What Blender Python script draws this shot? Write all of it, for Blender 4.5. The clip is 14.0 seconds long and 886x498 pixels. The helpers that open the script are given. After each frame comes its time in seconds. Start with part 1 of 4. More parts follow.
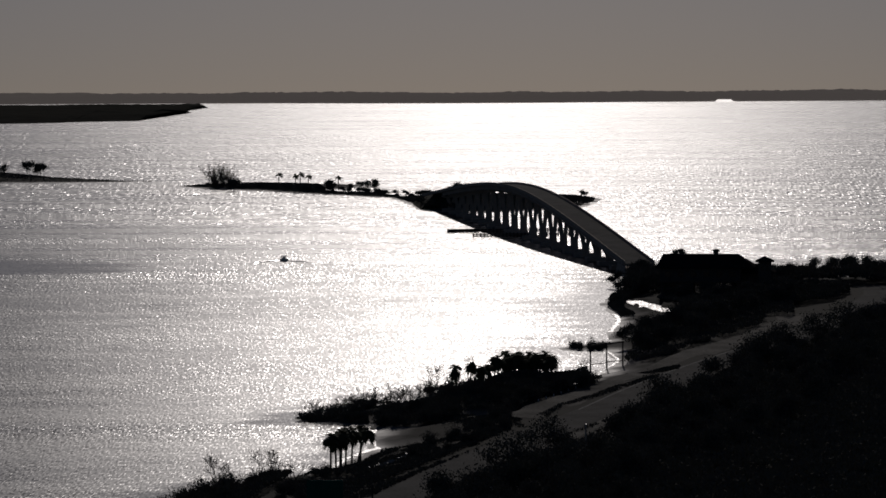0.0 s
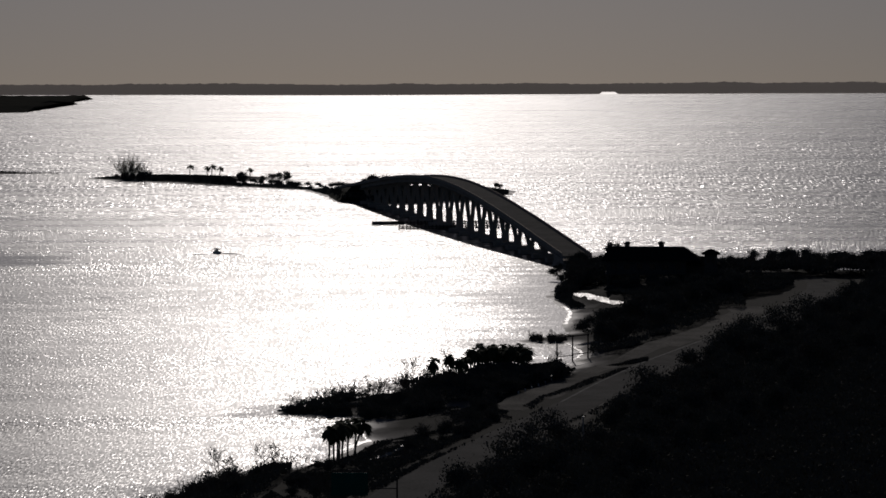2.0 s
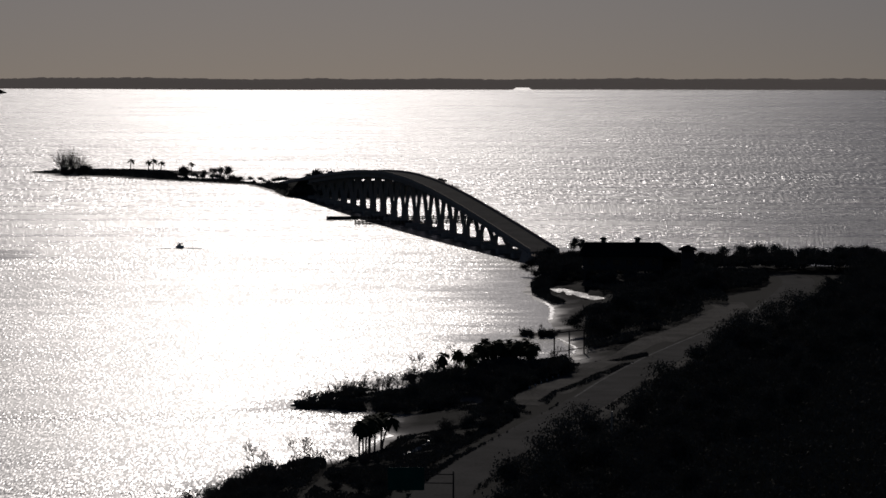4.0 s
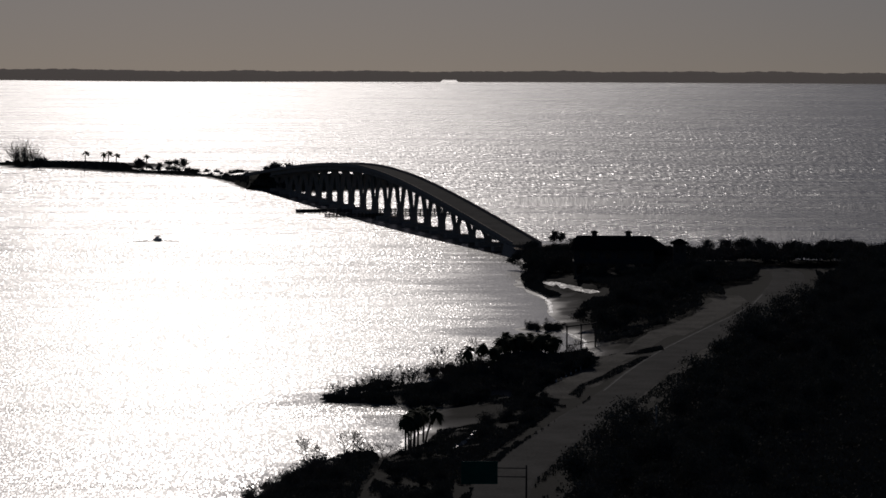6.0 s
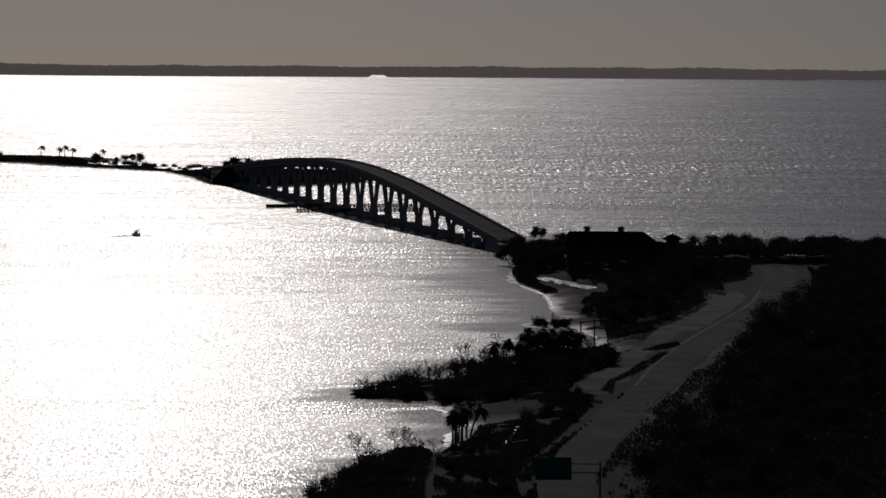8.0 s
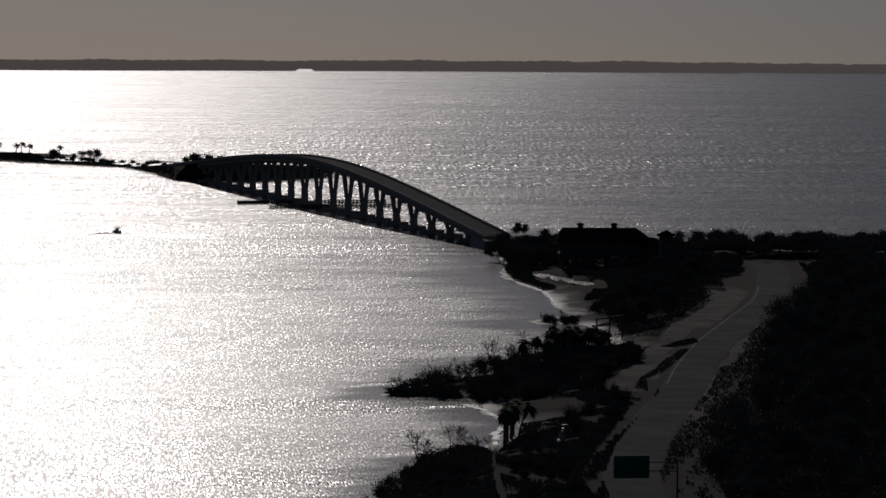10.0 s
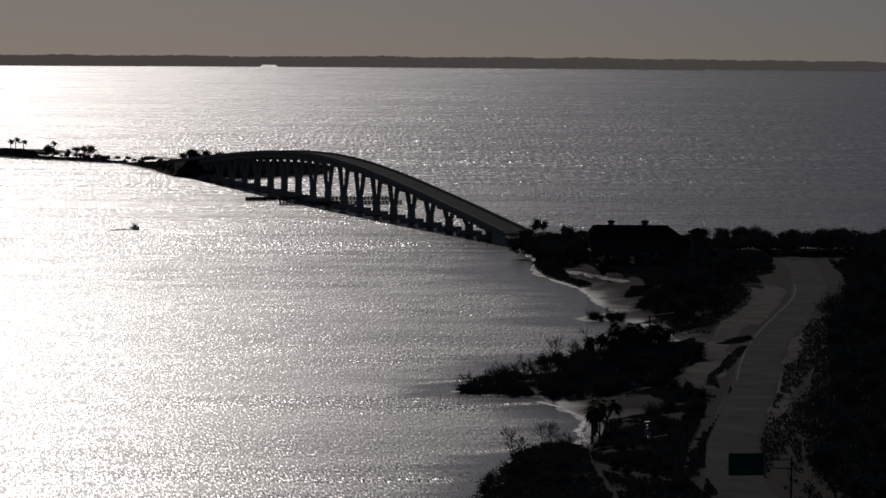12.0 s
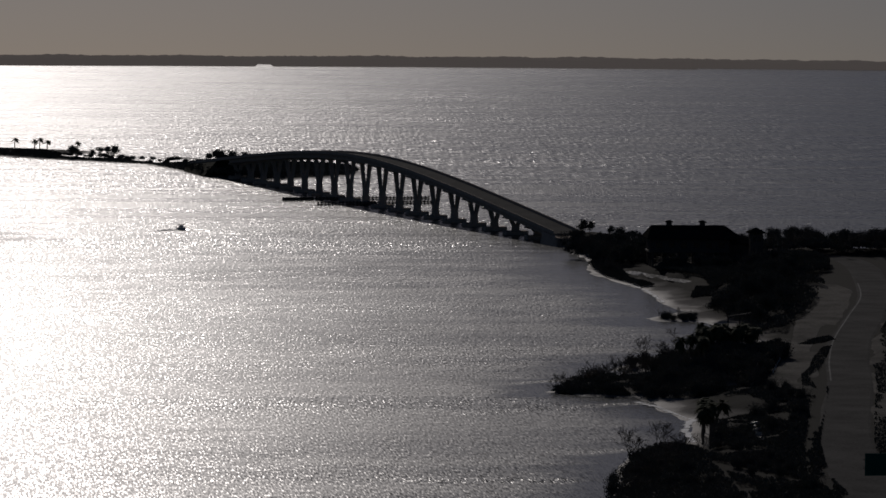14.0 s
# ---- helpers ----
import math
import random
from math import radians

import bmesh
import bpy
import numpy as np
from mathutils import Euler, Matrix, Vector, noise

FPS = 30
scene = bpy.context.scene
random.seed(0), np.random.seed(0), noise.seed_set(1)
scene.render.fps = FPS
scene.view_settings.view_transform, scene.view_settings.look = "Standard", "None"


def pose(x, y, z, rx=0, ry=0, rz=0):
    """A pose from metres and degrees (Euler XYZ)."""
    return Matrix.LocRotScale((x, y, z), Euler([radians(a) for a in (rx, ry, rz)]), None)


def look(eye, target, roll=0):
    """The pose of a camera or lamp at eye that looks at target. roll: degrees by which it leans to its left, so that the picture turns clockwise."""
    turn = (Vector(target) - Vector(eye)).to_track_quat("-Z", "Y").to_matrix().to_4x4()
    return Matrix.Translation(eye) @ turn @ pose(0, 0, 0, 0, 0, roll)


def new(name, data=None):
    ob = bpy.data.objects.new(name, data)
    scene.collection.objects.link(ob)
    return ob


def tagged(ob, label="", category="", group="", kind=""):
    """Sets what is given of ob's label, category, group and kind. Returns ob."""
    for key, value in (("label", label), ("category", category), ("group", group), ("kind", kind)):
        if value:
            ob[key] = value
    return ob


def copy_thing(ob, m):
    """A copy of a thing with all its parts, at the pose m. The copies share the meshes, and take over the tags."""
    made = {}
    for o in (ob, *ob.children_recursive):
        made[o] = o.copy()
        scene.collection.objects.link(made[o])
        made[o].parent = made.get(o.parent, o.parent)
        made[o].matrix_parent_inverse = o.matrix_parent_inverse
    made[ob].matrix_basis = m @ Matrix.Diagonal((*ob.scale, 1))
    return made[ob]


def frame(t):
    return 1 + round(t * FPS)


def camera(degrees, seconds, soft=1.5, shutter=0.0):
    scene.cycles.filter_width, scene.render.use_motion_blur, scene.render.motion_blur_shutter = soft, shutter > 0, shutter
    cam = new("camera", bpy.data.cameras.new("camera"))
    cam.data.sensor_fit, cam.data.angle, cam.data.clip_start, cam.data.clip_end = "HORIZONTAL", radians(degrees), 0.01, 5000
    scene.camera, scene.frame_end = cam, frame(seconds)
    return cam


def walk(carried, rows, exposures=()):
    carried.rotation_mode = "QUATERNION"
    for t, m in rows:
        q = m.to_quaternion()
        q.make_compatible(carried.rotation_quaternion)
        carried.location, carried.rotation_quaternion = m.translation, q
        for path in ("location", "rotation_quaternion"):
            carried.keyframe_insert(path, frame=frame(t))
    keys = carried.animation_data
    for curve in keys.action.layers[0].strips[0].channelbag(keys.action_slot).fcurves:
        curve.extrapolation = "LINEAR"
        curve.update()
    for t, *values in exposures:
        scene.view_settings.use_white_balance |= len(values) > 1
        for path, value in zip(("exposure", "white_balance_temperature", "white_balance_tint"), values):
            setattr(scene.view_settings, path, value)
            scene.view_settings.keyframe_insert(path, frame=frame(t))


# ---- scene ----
cam = camera(15.0, 14.0, soft=1.6)
walk(cam, [
    (0, look((1.83, 11.45, 74.72), (-42.79, 1008.70, 15.62), -0.307)),
    (0.5, look((-3.60, 10.85, 74.83), (-40.16, 1008.41, 15.37), -0.375)),
    (1, look((-9.46, 10.25, 74.93), (-36.45, 1008.07, 14.69), -0.264)),
    (1.5, look((-15.24, 9.75, 74.92), (-31.78, 1007.76, 14.02), -0.196)),
    (2, look((-21.09, 9.39, 75.06), (-26.65, 1007.47, 13.43), -0.157)),
    (2.5, look((-27.09, 9.40, 75.17), (-22.09, 1007.46, 13.15), -0.053)),
    (3, look((-32.93, 9.36, 75.14), (-21.00, 1007.33, 12.72), -0.018)),
    (5.5, look((-62.94, 7.52, 75.37), (-17.30, 1004.38, 10.78), 0.281)),
    (6, look((-69.02, 8.12, 75.54), (-17.05, 1004.63, 10.16), 0.273)),
    (6.5, look((-74.86, 9.34, 75.34), (-16.52, 1005.48, 9.64), 0.313)),
    (7, look((-80.73, 10.67, 74.98), (-15.89, 1006.39, 9.09), 0.432)),
    (7.5, look((-86.90, 10.67, 75.42), (-15.39, 1005.88, 8.73), 0.397)),
    (8, look((-93.08, 10.22, 75.42), (-14.80, 1004.92, 8.78), 0.467)),
    (8.5, look((-99.24, 9.42, 75.92), (-14.26, 1003.54, 8.81), 0.447)),
    (11, look((-131.25, 8.69, 76.77), (-16.34, 999.66, 7.74), 0.488)),
    (11.5, look((-137.53, 9.24, 76.64), (-19.45, 999.83, 7.46), 0.561)),
    (12, look((-143.98, 9.82, 76.96), (-23.01, 1000.02, 7.26), 0.520)),
    (12.5, look((-150.15, 10.34, 76.86), (-26.66, 1000.24, 7.22), 0.534)),
    (13, look((-156.66, 10.53, 77.07), (-30.26, 1000.03, 7.02), 0.533)),
    (13.5, look((-162.95, 10.58, 76.74), (-35.42, 999.98, 7.20), 0.564)),
    (14, look((-167.91, 11.21, 77.19), (-40.54, 1000.61, 7.32), 0.482)),
], exposures=[(0, -2.4, 6420, 14), (5.5, -2.32, 6420, 14), (8.5, -2.32, 6420, 14), (14, -2.34, 6420, 14)])

# ---- daylight: a low sun ahead over the bay, clear hazy sky ----
SUN_AZ, SUN_EL = -1.4, 24.0
world = bpy.data.worlds.new("sky")
scene.world = world
world.use_nodes = True
wn, wl = world.node_tree.nodes, world.node_tree.links
wn.clear()
w_out, w_bg = wn.new("ShaderNodeOutputWorld"), wn.new("ShaderNodeBackground")
w_sky, w_co, w_dip, w_nrm = wn.new("ShaderNodeTexSky"), wn.new("ShaderNodeTexCoord"), wn.new("ShaderNodeVectorMath"), wn.new("ShaderNodeVectorMath")
w_sky.sky_type, w_sky.sun_disc = "NISHITA", False
w_sky.sun_elevation, w_sky.sun_rotation = radians(SUN_EL), radians(SUN_AZ)
w_sky.altitude, w_sky.air_density, w_sky.dust_density, w_sky.ozone_density = 0, 0.92, 0.9, 4.5
w_dip.operation, w_nrm.operation = "ADD", "NORMALIZE"
w_dip.inputs[1].default_value = (0, 0, 0.06)
wl.new(w_co.outputs["Generated"], w_dip.inputs[0])
wl.new(w_dip.outputs[0], w_nrm.inputs[0])
wl.new(w_nrm.outputs[0], w_sky.inputs[0])
# a faint rose cast in the haze
w_tint = wn.new("ShaderNodeMix")
w_tint.data_type, w_tint.blend_type = "RGBA", "MULTIPLY"
w_tint.inputs["Factor"].default_value, w_tint.inputs["B"].default_value = 1.0, (1.025, 0.972, 1.03, 1)
wl.new(w_sky.outputs[0], w_tint.inputs["A"])
wl.new(w_tint.outputs["Result"], w_bg.inputs[0])
w_bg.inputs[1].default_value = 0.05
wl.new(w_bg.outputs[0], w_out.inputs[0])

sun = new("sun", bpy.data.lights.new("sun", "SUN"))
sun.data.energy, sun.data.angle, sun.data.color = 5.0, radians(0.53), (1.0, 0.945, 0.87)
_az, _el = radians(SUN_AZ), radians(SUN_EL)
SUN_DIR = Vector((math.sin(_az) * math.cos(_el), math.cos(_az) * math.cos(_el), math.sin(_el)))
sun.matrix_world = look(SUN_DIR * 200, (0, 0, 0))


# ---- materials ----
def material(name):
    m = bpy.data.materials.new(name)
    m.use_nodes = True
    nt = m.node_tree
    return m, nt.nodes, nt.links, nt.nodes["Principled BSDF"]


def varied(name, a, b, rough, scale, bump=0.3, metal=0.0, fine=12.0, per_object=0.0, spec=0.3):
    """Two colours mixed by coarse and fine noise, with relief."""
    m, n, l, p = material(name)
    co, geo = n.new("ShaderNodeTexCoord"), n.new("ShaderNodeNewGeometry")
    big, small, mix, ramp = n.new("ShaderNodeTexNoise"), n.new("ShaderNodeTexNoise"), n.new("ShaderNodeMix"), n.new("ShaderNodeMapRange")
    big.inputs["Scale"].default_value, big.inputs["Detail"].default_value = scale, 5
    small.inputs["Scale"].default_value, small.inputs["Detail"].default_value = scale * fine, 4
    l.new(geo.outputs["Position"], big.inputs["Vector"])
    l.new(geo.outputs["Position"], small.inputs["Vector"])
    add = n.new("ShaderNodeMath")
    add.operation = "ADD"
    l.new(big.outputs["Fac"], add.inputs[0])
    l.new(small.outputs["Fac"], add.inputs[1])
    ramp.inputs["From Min"].default_value, ramp.inputs["From Max"].default_value = 0.75, 1.25
    l.new(add.outputs[0], ramp.inputs["Value"])
    fac = ramp.outputs["Result"]
    if per_object:
        info, mm = n.new("ShaderNodeObjectInfo"), n.new("ShaderNodeMath")
        mm.operation = "MULTIPLY_ADD"
        mm.inputs[1].default_value = per_object
        l.new(info.outputs["Random"], mm.inputs[0])
        l.new(fac, mm.inputs[2])
        fac = mm.outputs[0]
    mix.data_type = "RGBA"
    l.new(fac, mix.inputs["Factor"])
    mix.inputs["A"].default_value, mix.inputs["B"].default_value = (*a, 1), (*b, 1)
    l.new(mix.outputs["Result"], p.inputs["Base Color"])
    p.inputs["Roughness"].default_value, p.inputs["Metallic"].default_value = rough, metal
    p.inputs["Specular IOR Level"].default_value = spec
    bp = n.new("ShaderNodeBump")
    bp.inputs["Strength"].default_value, bp.inputs["Distance"].default_value = bump, 0.05
    l.new(small.outputs["Fac"], bp.inputs["Height"])
    l.new(bp.outputs[0], p.inputs["Normal"])
    return m


CHOP_NEAR, CHOP_FAR = 1.28, 1.05


def water_material():
    """Bay water: wind chop as tilted facets at three sizes, with calmer slicks and rougher gust bands."""
    m, n, l, p = material("bay_water")
    geo = n.new("ShaderNodeNewGeometry")

    def noise_at(scale, stretch, detail=2.0):
        mp, t = n.new("ShaderNodeMapping"), n.new("ShaderNodeTexNoise")
        mp.inputs["Scale"].default_value = stretch
        t.inputs["Scale"].default_value, t.inputs["Detail"].default_value = scale, detail
        l.new(geo.outputs["Position"], mp.inputs["Vector"])
        l.new(mp.outputs[0], t.inputs["Vector"])
        return t

    def vec(op, a, b):
        v = n.new("ShaderNodeVectorMath")
        v.operation = op
        for k, s in enumerate((a, b)):
            if s is None:
                continue
            if isinstance(s, tuple):
                v.inputs[k].default_value = s
            else:
                l.new(s, v.inputs[k])
        return v.outputs[0]

    def scaled(a, value):
        v = n.new("ShaderNodeVectorMath")
        v.operation = "SCALE"
        l.new(a, v.inputs[0])
        if isinstance(value, float):
            v.inputs["Scale"].default_value = value
        else:
            l.new(value, v.inputs["Scale"])
        return v.outputs[0]

    def ranged(value, a, b, c, d):
        r = n.new("ShaderNodeMapRange")
        for key, v in (("From Min", a), ("From Max", b), ("To Min", c), ("To Max", d)):
            r.inputs[key].default_value = v
        l.new(value, r.inputs["Value"])
        return r.outputs["Result"]

    def maths(op, a, b):
        v = n.new("ShaderNodeMath")
        v.operation = op
        for k, x in enumerate((a, b)):
            if isinstance(x, float):
                v.inputs[k].default_value = x
            else:
                l.new(x, v.inputs[k])
        return v.outputs[0]

    # gust bands, fine-rippled streaks between them, and the lee of the land
    gust = noise_at(0.014, (0.22, 1.0, 1.0), 5.0).outputs["Fac"]
    streak = noise_at(0.045, (0.14, 1.0, 1.0), 4.0).outputs["Fac"]
    lee = n.new("ShaderNodeAttribute")
    lee.attribute_name = "lee"
    ragged = noise_at(0.09, (0.3, 1.0, 1.0), 3.0).outputs["Fac"]
    calm = ranged(maths("ADD", lee.outputs["Fac"], maths("MULTIPLY", maths("SUBTRACT", ragged, 0.5), 1.1)), 0.4, 0.85, 0.0, 1.0)
    ruffle = n.new("ShaderNodeAttribute")
    ruffle.attribute_name = "ruffle"
    still = maths("ADD", maths("SUBTRACT", 1.0, maths("MULTIPLY", calm, 0.64)), maths("MULTIPLY", ruffle.outputs["Fac"], 0.9))
    rough_band = maths("MULTIPLY", ranged(gust, 0.36, 0.64, 0.72, 1.27), ranged(streak, 0.44, 0.6, 1.0, 0.83))
    sep = n.new("ShaderNodeSeparateXYZ")
    l.new(geo.outputs["Position"], sep.inputs[0])

    def reach(y0, y1, v0, v1):
        r = n.new("ShaderNodeMapRange")
        r.interpolation_type = "SMOOTHSTEP"
        for key, value in (("From Min", y0), ("From Max", y1), ("To Min", v0), ("To Max", v1)):
            r.inputs[key].default_value = value
        l.new(sep.outputs["Y"], r.inputs["Value"])
        return r.outputs["Result"]

    def centred(t):
        return vec("SUBTRACT", t.outputs["Color"], (0.5, 0.5, 0.5))

    # short chop in the lee of the island, longer wind seas out on the open bay
    inner = scaled(centred(noise_at(3.1, (1.0, 0.13, 1.0), 2.0)), reach(700, 1150, CHOP_NEAR, 0.15))
    outer = scaled(centred(noise_at(2.2, (1.0, 0.12, 1.0), 2.0)), maths("MULTIPLY", reach(750, 1250, 0.1, CHOP_FAR), reach(1300, 2000, 1.0, 0.4)))
    open_sea = scaled(centred(noise_at(1.15, (1.0, 0.055, 1.0), 1.5)), reach(1200, 1900, 0.0, 1.1 * CHOP_FAR))
    swell = scaled(centred(noise_at(0.12, (0.5, 1.0, 1.0), 2.0)), 0.12)
    tilt = scaled(vec("ADD", vec("ADD", inner, outer), vec("ADD", open_sea, swell)), maths("MULTIPLY", rough_band, still))
    # seas run along the bay: steeper crosswise out on the open water
    slope = n.new("ShaderNodeCombineXYZ")
    l.new(maths("ADD", reach(650, 1050, 0.6, 1.22), reach(1200, 2200, 0.0, -0.15)), slope.inputs["X"])
    l.new(maths("ADD", reach(900, 2000, 1.02, 0.395), reach(1800, 4200, 0.0, -0.21)), slope.inputs["Y"])
    flat = vec("MULTIPLY", tilt, slope.outputs[0])
    nrm = vec("NORMALIZE", vec("ADD", flat, (0, 0, 1)), None)
    l.new(nrm, p.inputs["Normal"])
    p.inputs["Base Color"].default_value = (0.012, 0.018, 0.02, 1)
    ripple = maths("ADD", ranged(streak, 0.44, 0.6, 0.32, 0.37), reach(700, 1300, 0.0, -0.05))
    l.new(maths("ADD", maths("MULTIPLY", ripple, maths("SUBTRACT", 1.0, calm)), maths("MULTIPLY", calm, 0.23)), p.inputs["Roughness"])
    p.inputs["IOR"].default_value = 1.333
    return m


def ground_material():
    """Sand along the waterline, scrub and dark soil on the higher ground, in patches."""
    m, n, l, p = material("sandy_ground")
    geo, sep = n.new("ShaderNodeNewGeometry"), n.new("ShaderNodeSeparateXYZ")
    l.new(geo.outputs["Position"], sep.inputs[0])
    big, small = n.new("ShaderNodeTexNoise"), n.new("ShaderNodeTexNoise")
    big.inputs["Scale"].default_value, big.inputs["Detail"].default_value = 0.06, 6
    small.inputs["Scale"].default_value, small.inputs["Detail"].default_value = 1.4, 5
    for t in (big, small):
        l.new(geo.outputs["Position"], t.inputs["Vector"])
    h = n.new("ShaderNodeMath")
    h.operation = "MULTIPLY_ADD"
    h.inputs[1].default_value = 3.0
    l.new(big.outputs["Fac"], h.inputs[0])
    l.new(sep.outputs["Z"], h.inputs[2])
    r = n.new("ShaderNodeMapRange")
    r.inputs["From Min"].default_value, r.inputs["From Max"].default_value = 1.7, 2.7
    l.new(h.outputs[0], r.inputs["Value"])
    c1, c2, mx = n.new("ShaderNodeMix"), n.new("ShaderNodeMix"), n.new("ShaderNodeMix")
    for c in (c1, c2, mx):
        c.data_type = "RGBA"
    c1.inputs["A"].default_value, c1.inputs["B"].default_value = (0.17, 0.162, 0.148, 1), (0.32, 0.305, 0.285, 1)
    c2.inputs["A"].default_value, c2.inputs["B"].default_value = (0.02, 0.02, 0.017, 1), (0.05, 0.048, 0.042, 1)
    l.new(small.outputs["Fac"], c1.inputs["Factor"])
    l.new(small.outputs["Fac"], c2.inputs["Factor"])
    l.new(r.outputs["Result"], mx.inputs["Factor"])
    l.new(c1.outputs["Result"], mx.inputs["A"])
    l.new(c2.outputs["Result"], mx.inputs["B"])
    l.new(mx.outputs["Result"], p.inputs["Base Color"])
    # sand soaked by the swash shines, dry ground does not
    soak = n.new("ShaderNodeMath")
    soak.operation = "MULTIPLY_ADD"
    soak.inputs[1].default_value = 0.9
    l.new(big.outputs["Fac"], soak.inputs[0])
    l.new(sep.outputs["Z"], soak.inputs[2])
    for key, low, high in (("Roughness", 0.62, 0.97), ("Specular IOR Level", 0.15, 0.03)):
        wet = n.new("ShaderNodeMapRange")
        for field, value in (("From Min", 0.5), ("From Max", 0.9), ("To Min", low), ("To Max", high)):
            wet.inputs[field].default_value = value
        l.new(soak.outputs[0], wet.inputs["Value"])
        l.new(wet.outputs["Result"], p.inputs[key])
    bp = n.new("ShaderNodeBump")
    bp.inputs["Strength"].default_value, bp.inputs["Distance"].default_value = 0.35, 0.15
    l.new(small.outputs["Fac"], bp.inputs["Height"])
    l.new(bp.outputs[0], p.inputs["Normal"])
    return m


WATER, GROUND = water_material(), ground_material()
ASPHALT = varied("asphalt", (0.04, 0.0395, 0.038), (0.093, 0.091, 0.087), 0.95, 0.15, spec=0.02)
SHELL = varied("packed_shell", (0.062, 0.06, 0.054), (0.168, 0.16, 0.145), 0.97, 0.1, spec=0.02)
PAINT = varied("road_paint", (0.08, 0.08, 0.077), (0.26, 0.26, 0.25), 0.9, 0.3, spec=0.05)
CONCRETE = varied("weathered_concrete", (0.46, 0.38, 0.3), (0.6, 0.5, 0.4), 0.95, 0.25, spec=0.08)
FOLIAGE = varied("foliage", (0.09, 0.09, 0.076), (0.12, 0.119, 0.102), 0.95, 0.5, per_object=0.6, spec=0.02)
SCRUB = varied("scrub_slope", (0.02, 0.022, 0.012), (0.04, 0.04, 0.026), 0.95, 0.4, spec=0.03)
FROND = varied("palm_frond", (0.04, 0.055, 0.022), (0.085, 0.09, 0.05), 0.9, 0.8, per_object=0.4, spec=0.1)
BARK = varied("bark", (0.09, 0.075, 0.06), (0.17, 0.15, 0.125), 0.95, 1.2)
DEADWOOD = varied("bleached_wood", (0.35, 0.33, 0.3), (0.55, 0.52, 0.48), 0.3, 1.0, spec=0.5)
TIMBER = varied("creosote_timber", (0.06, 0.05, 0.042), (0.13, 0.11, 0.09), 0.9, 0.9)
ROOF = varied("metal_roof", (0.02, 0.019, 0.018), (0.035, 0.033, 0.032), 0.95, 0.4, spec=0.0)
STUCCO = varied("stucco", (0.07, 0.065, 0.06), (0.12, 0.11, 0.1), 0.95, 0.5, spec=0.0)
GLASS_DARK = varied("window_glass", (0.02, 0.022, 0.025), (0.03, 0.032, 0.035), 0.08, 0.4, bump=0.02, spec=0.5)
SIGN_GREEN = varied("green_sheeting", (0.002, 0.08, 0.058), (0.003, 0.11, 0.08), 0.6, 0.6, spec=0.1)
STEEL = varied("galvanised_steel", (0.035, 0.035, 0.035), (0.06, 0.06, 0.06), 0.9, 0.8, metal=0.2)
GELCOAT = varied("white_gelcoat", (0.68, 0.68, 0.66), (0.78, 0.78, 0.76), 0.3, 0.8, spec=0.5)
CANVAS = varied("navy_canvas", (0.02, 0.025, 0.04), (0.035, 0.04, 0.06), 0.9, 2.0)
# sun shines through thin leaves
_fn, _fl = FOLIAGE.node_tree.nodes, FOLIAGE.node_tree.links
_leaf, _tran, _both = _fn["Principled BSDF"], _fn.new("ShaderNodeBsdfTranslucent"), _fn.new("ShaderNodeMixShader")
_tran.inputs["Color"].default_value, _both.inputs["Fac"].default_value = (0.045, 0.047, 0.04, 1), 0.03
_fl.new(_leaf.outputs[0], _both.inputs[1])
_fl.new(_tran.outputs[0], _both.inputs[2])
_fl.new(_both.outputs[0], _fn["Material Output"].inputs["Surface"])
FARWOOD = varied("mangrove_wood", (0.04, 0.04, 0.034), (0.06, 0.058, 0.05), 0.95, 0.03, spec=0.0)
# the far shore's own glow stands in for bright haze before it
FARSHORE_HAZE = varied("far_shore_haze_glow", (0.03, 0.03, 0.027), (0.045, 0.044, 0.04), 0.95, 0.03, spec=0.0)
FARSHORE_HAZE.node_tree.nodes["Principled BSDF"].inputs["Emission Color"].default_value = (0.46, 0.405, 0.37, 1)
FARSHORE_HAZE.node_tree.nodes["Principled BSDF"].inputs["Emission Strength"].default_value = 0.62
WETROCK = varied("wet_broken_concrete", (0.2, 0.195, 0.185), (0.36, 0.35, 0.33), 0.45, 0.6, spec=0.5)
# white for the boat's foam and for glints painted along the shore
FOAM_GLINT = varied("foam_and_glint", (0.5, 0.52, 0.52), (0.8, 0.82, 0.82), 0.4, 1.5, spec=0.5)


# ---- building helpers ----
def part(name, data, material, parent=None, label=""):
    """One mesh object from a bmesh or (verts, faces), under a thing or a part."""
    me = bpy.data.meshes.new(name)
    if isinstance(data, tuple):
        me.from_pydata(data[0], [], data[1])
    else:
        data.to_mesh(me)
        data.free()
    me.materials.append(material)
    ob = new(name, me)
    if parent:
        ob.parent = parent
    if label:
        ob["label"] = label
    return ob


def empty(name, loc, rz=0.0, label="", category="", group="", kind=""):
    e = new(name)
    e.matrix_basis = pose(*loc, 0, 0, rz)
    return tagged(e, label, category, group, kind)


def box(bm, cx, cy, cz, sx, sy, sz, bevel=0.0):
    made = bmesh.ops.create_cube(bm, size=1.0, matrix=Matrix.LocRotScale((cx, cy, cz), None, (sx, sy, sz)))["verts"]
    if bevel:
        edges = list({e for v in made for e in v.link_edges})
        bmesh.ops.bevel(bm, geom=edges, offset=bevel, segments=1, affect="EDGES")
    return bm


def boxed(cx, cy, cz, sx, sy, sz, bevel=0.0):
    return box(bmesh.new(), cx, cy, cz, sx, sy, sz, bevel)


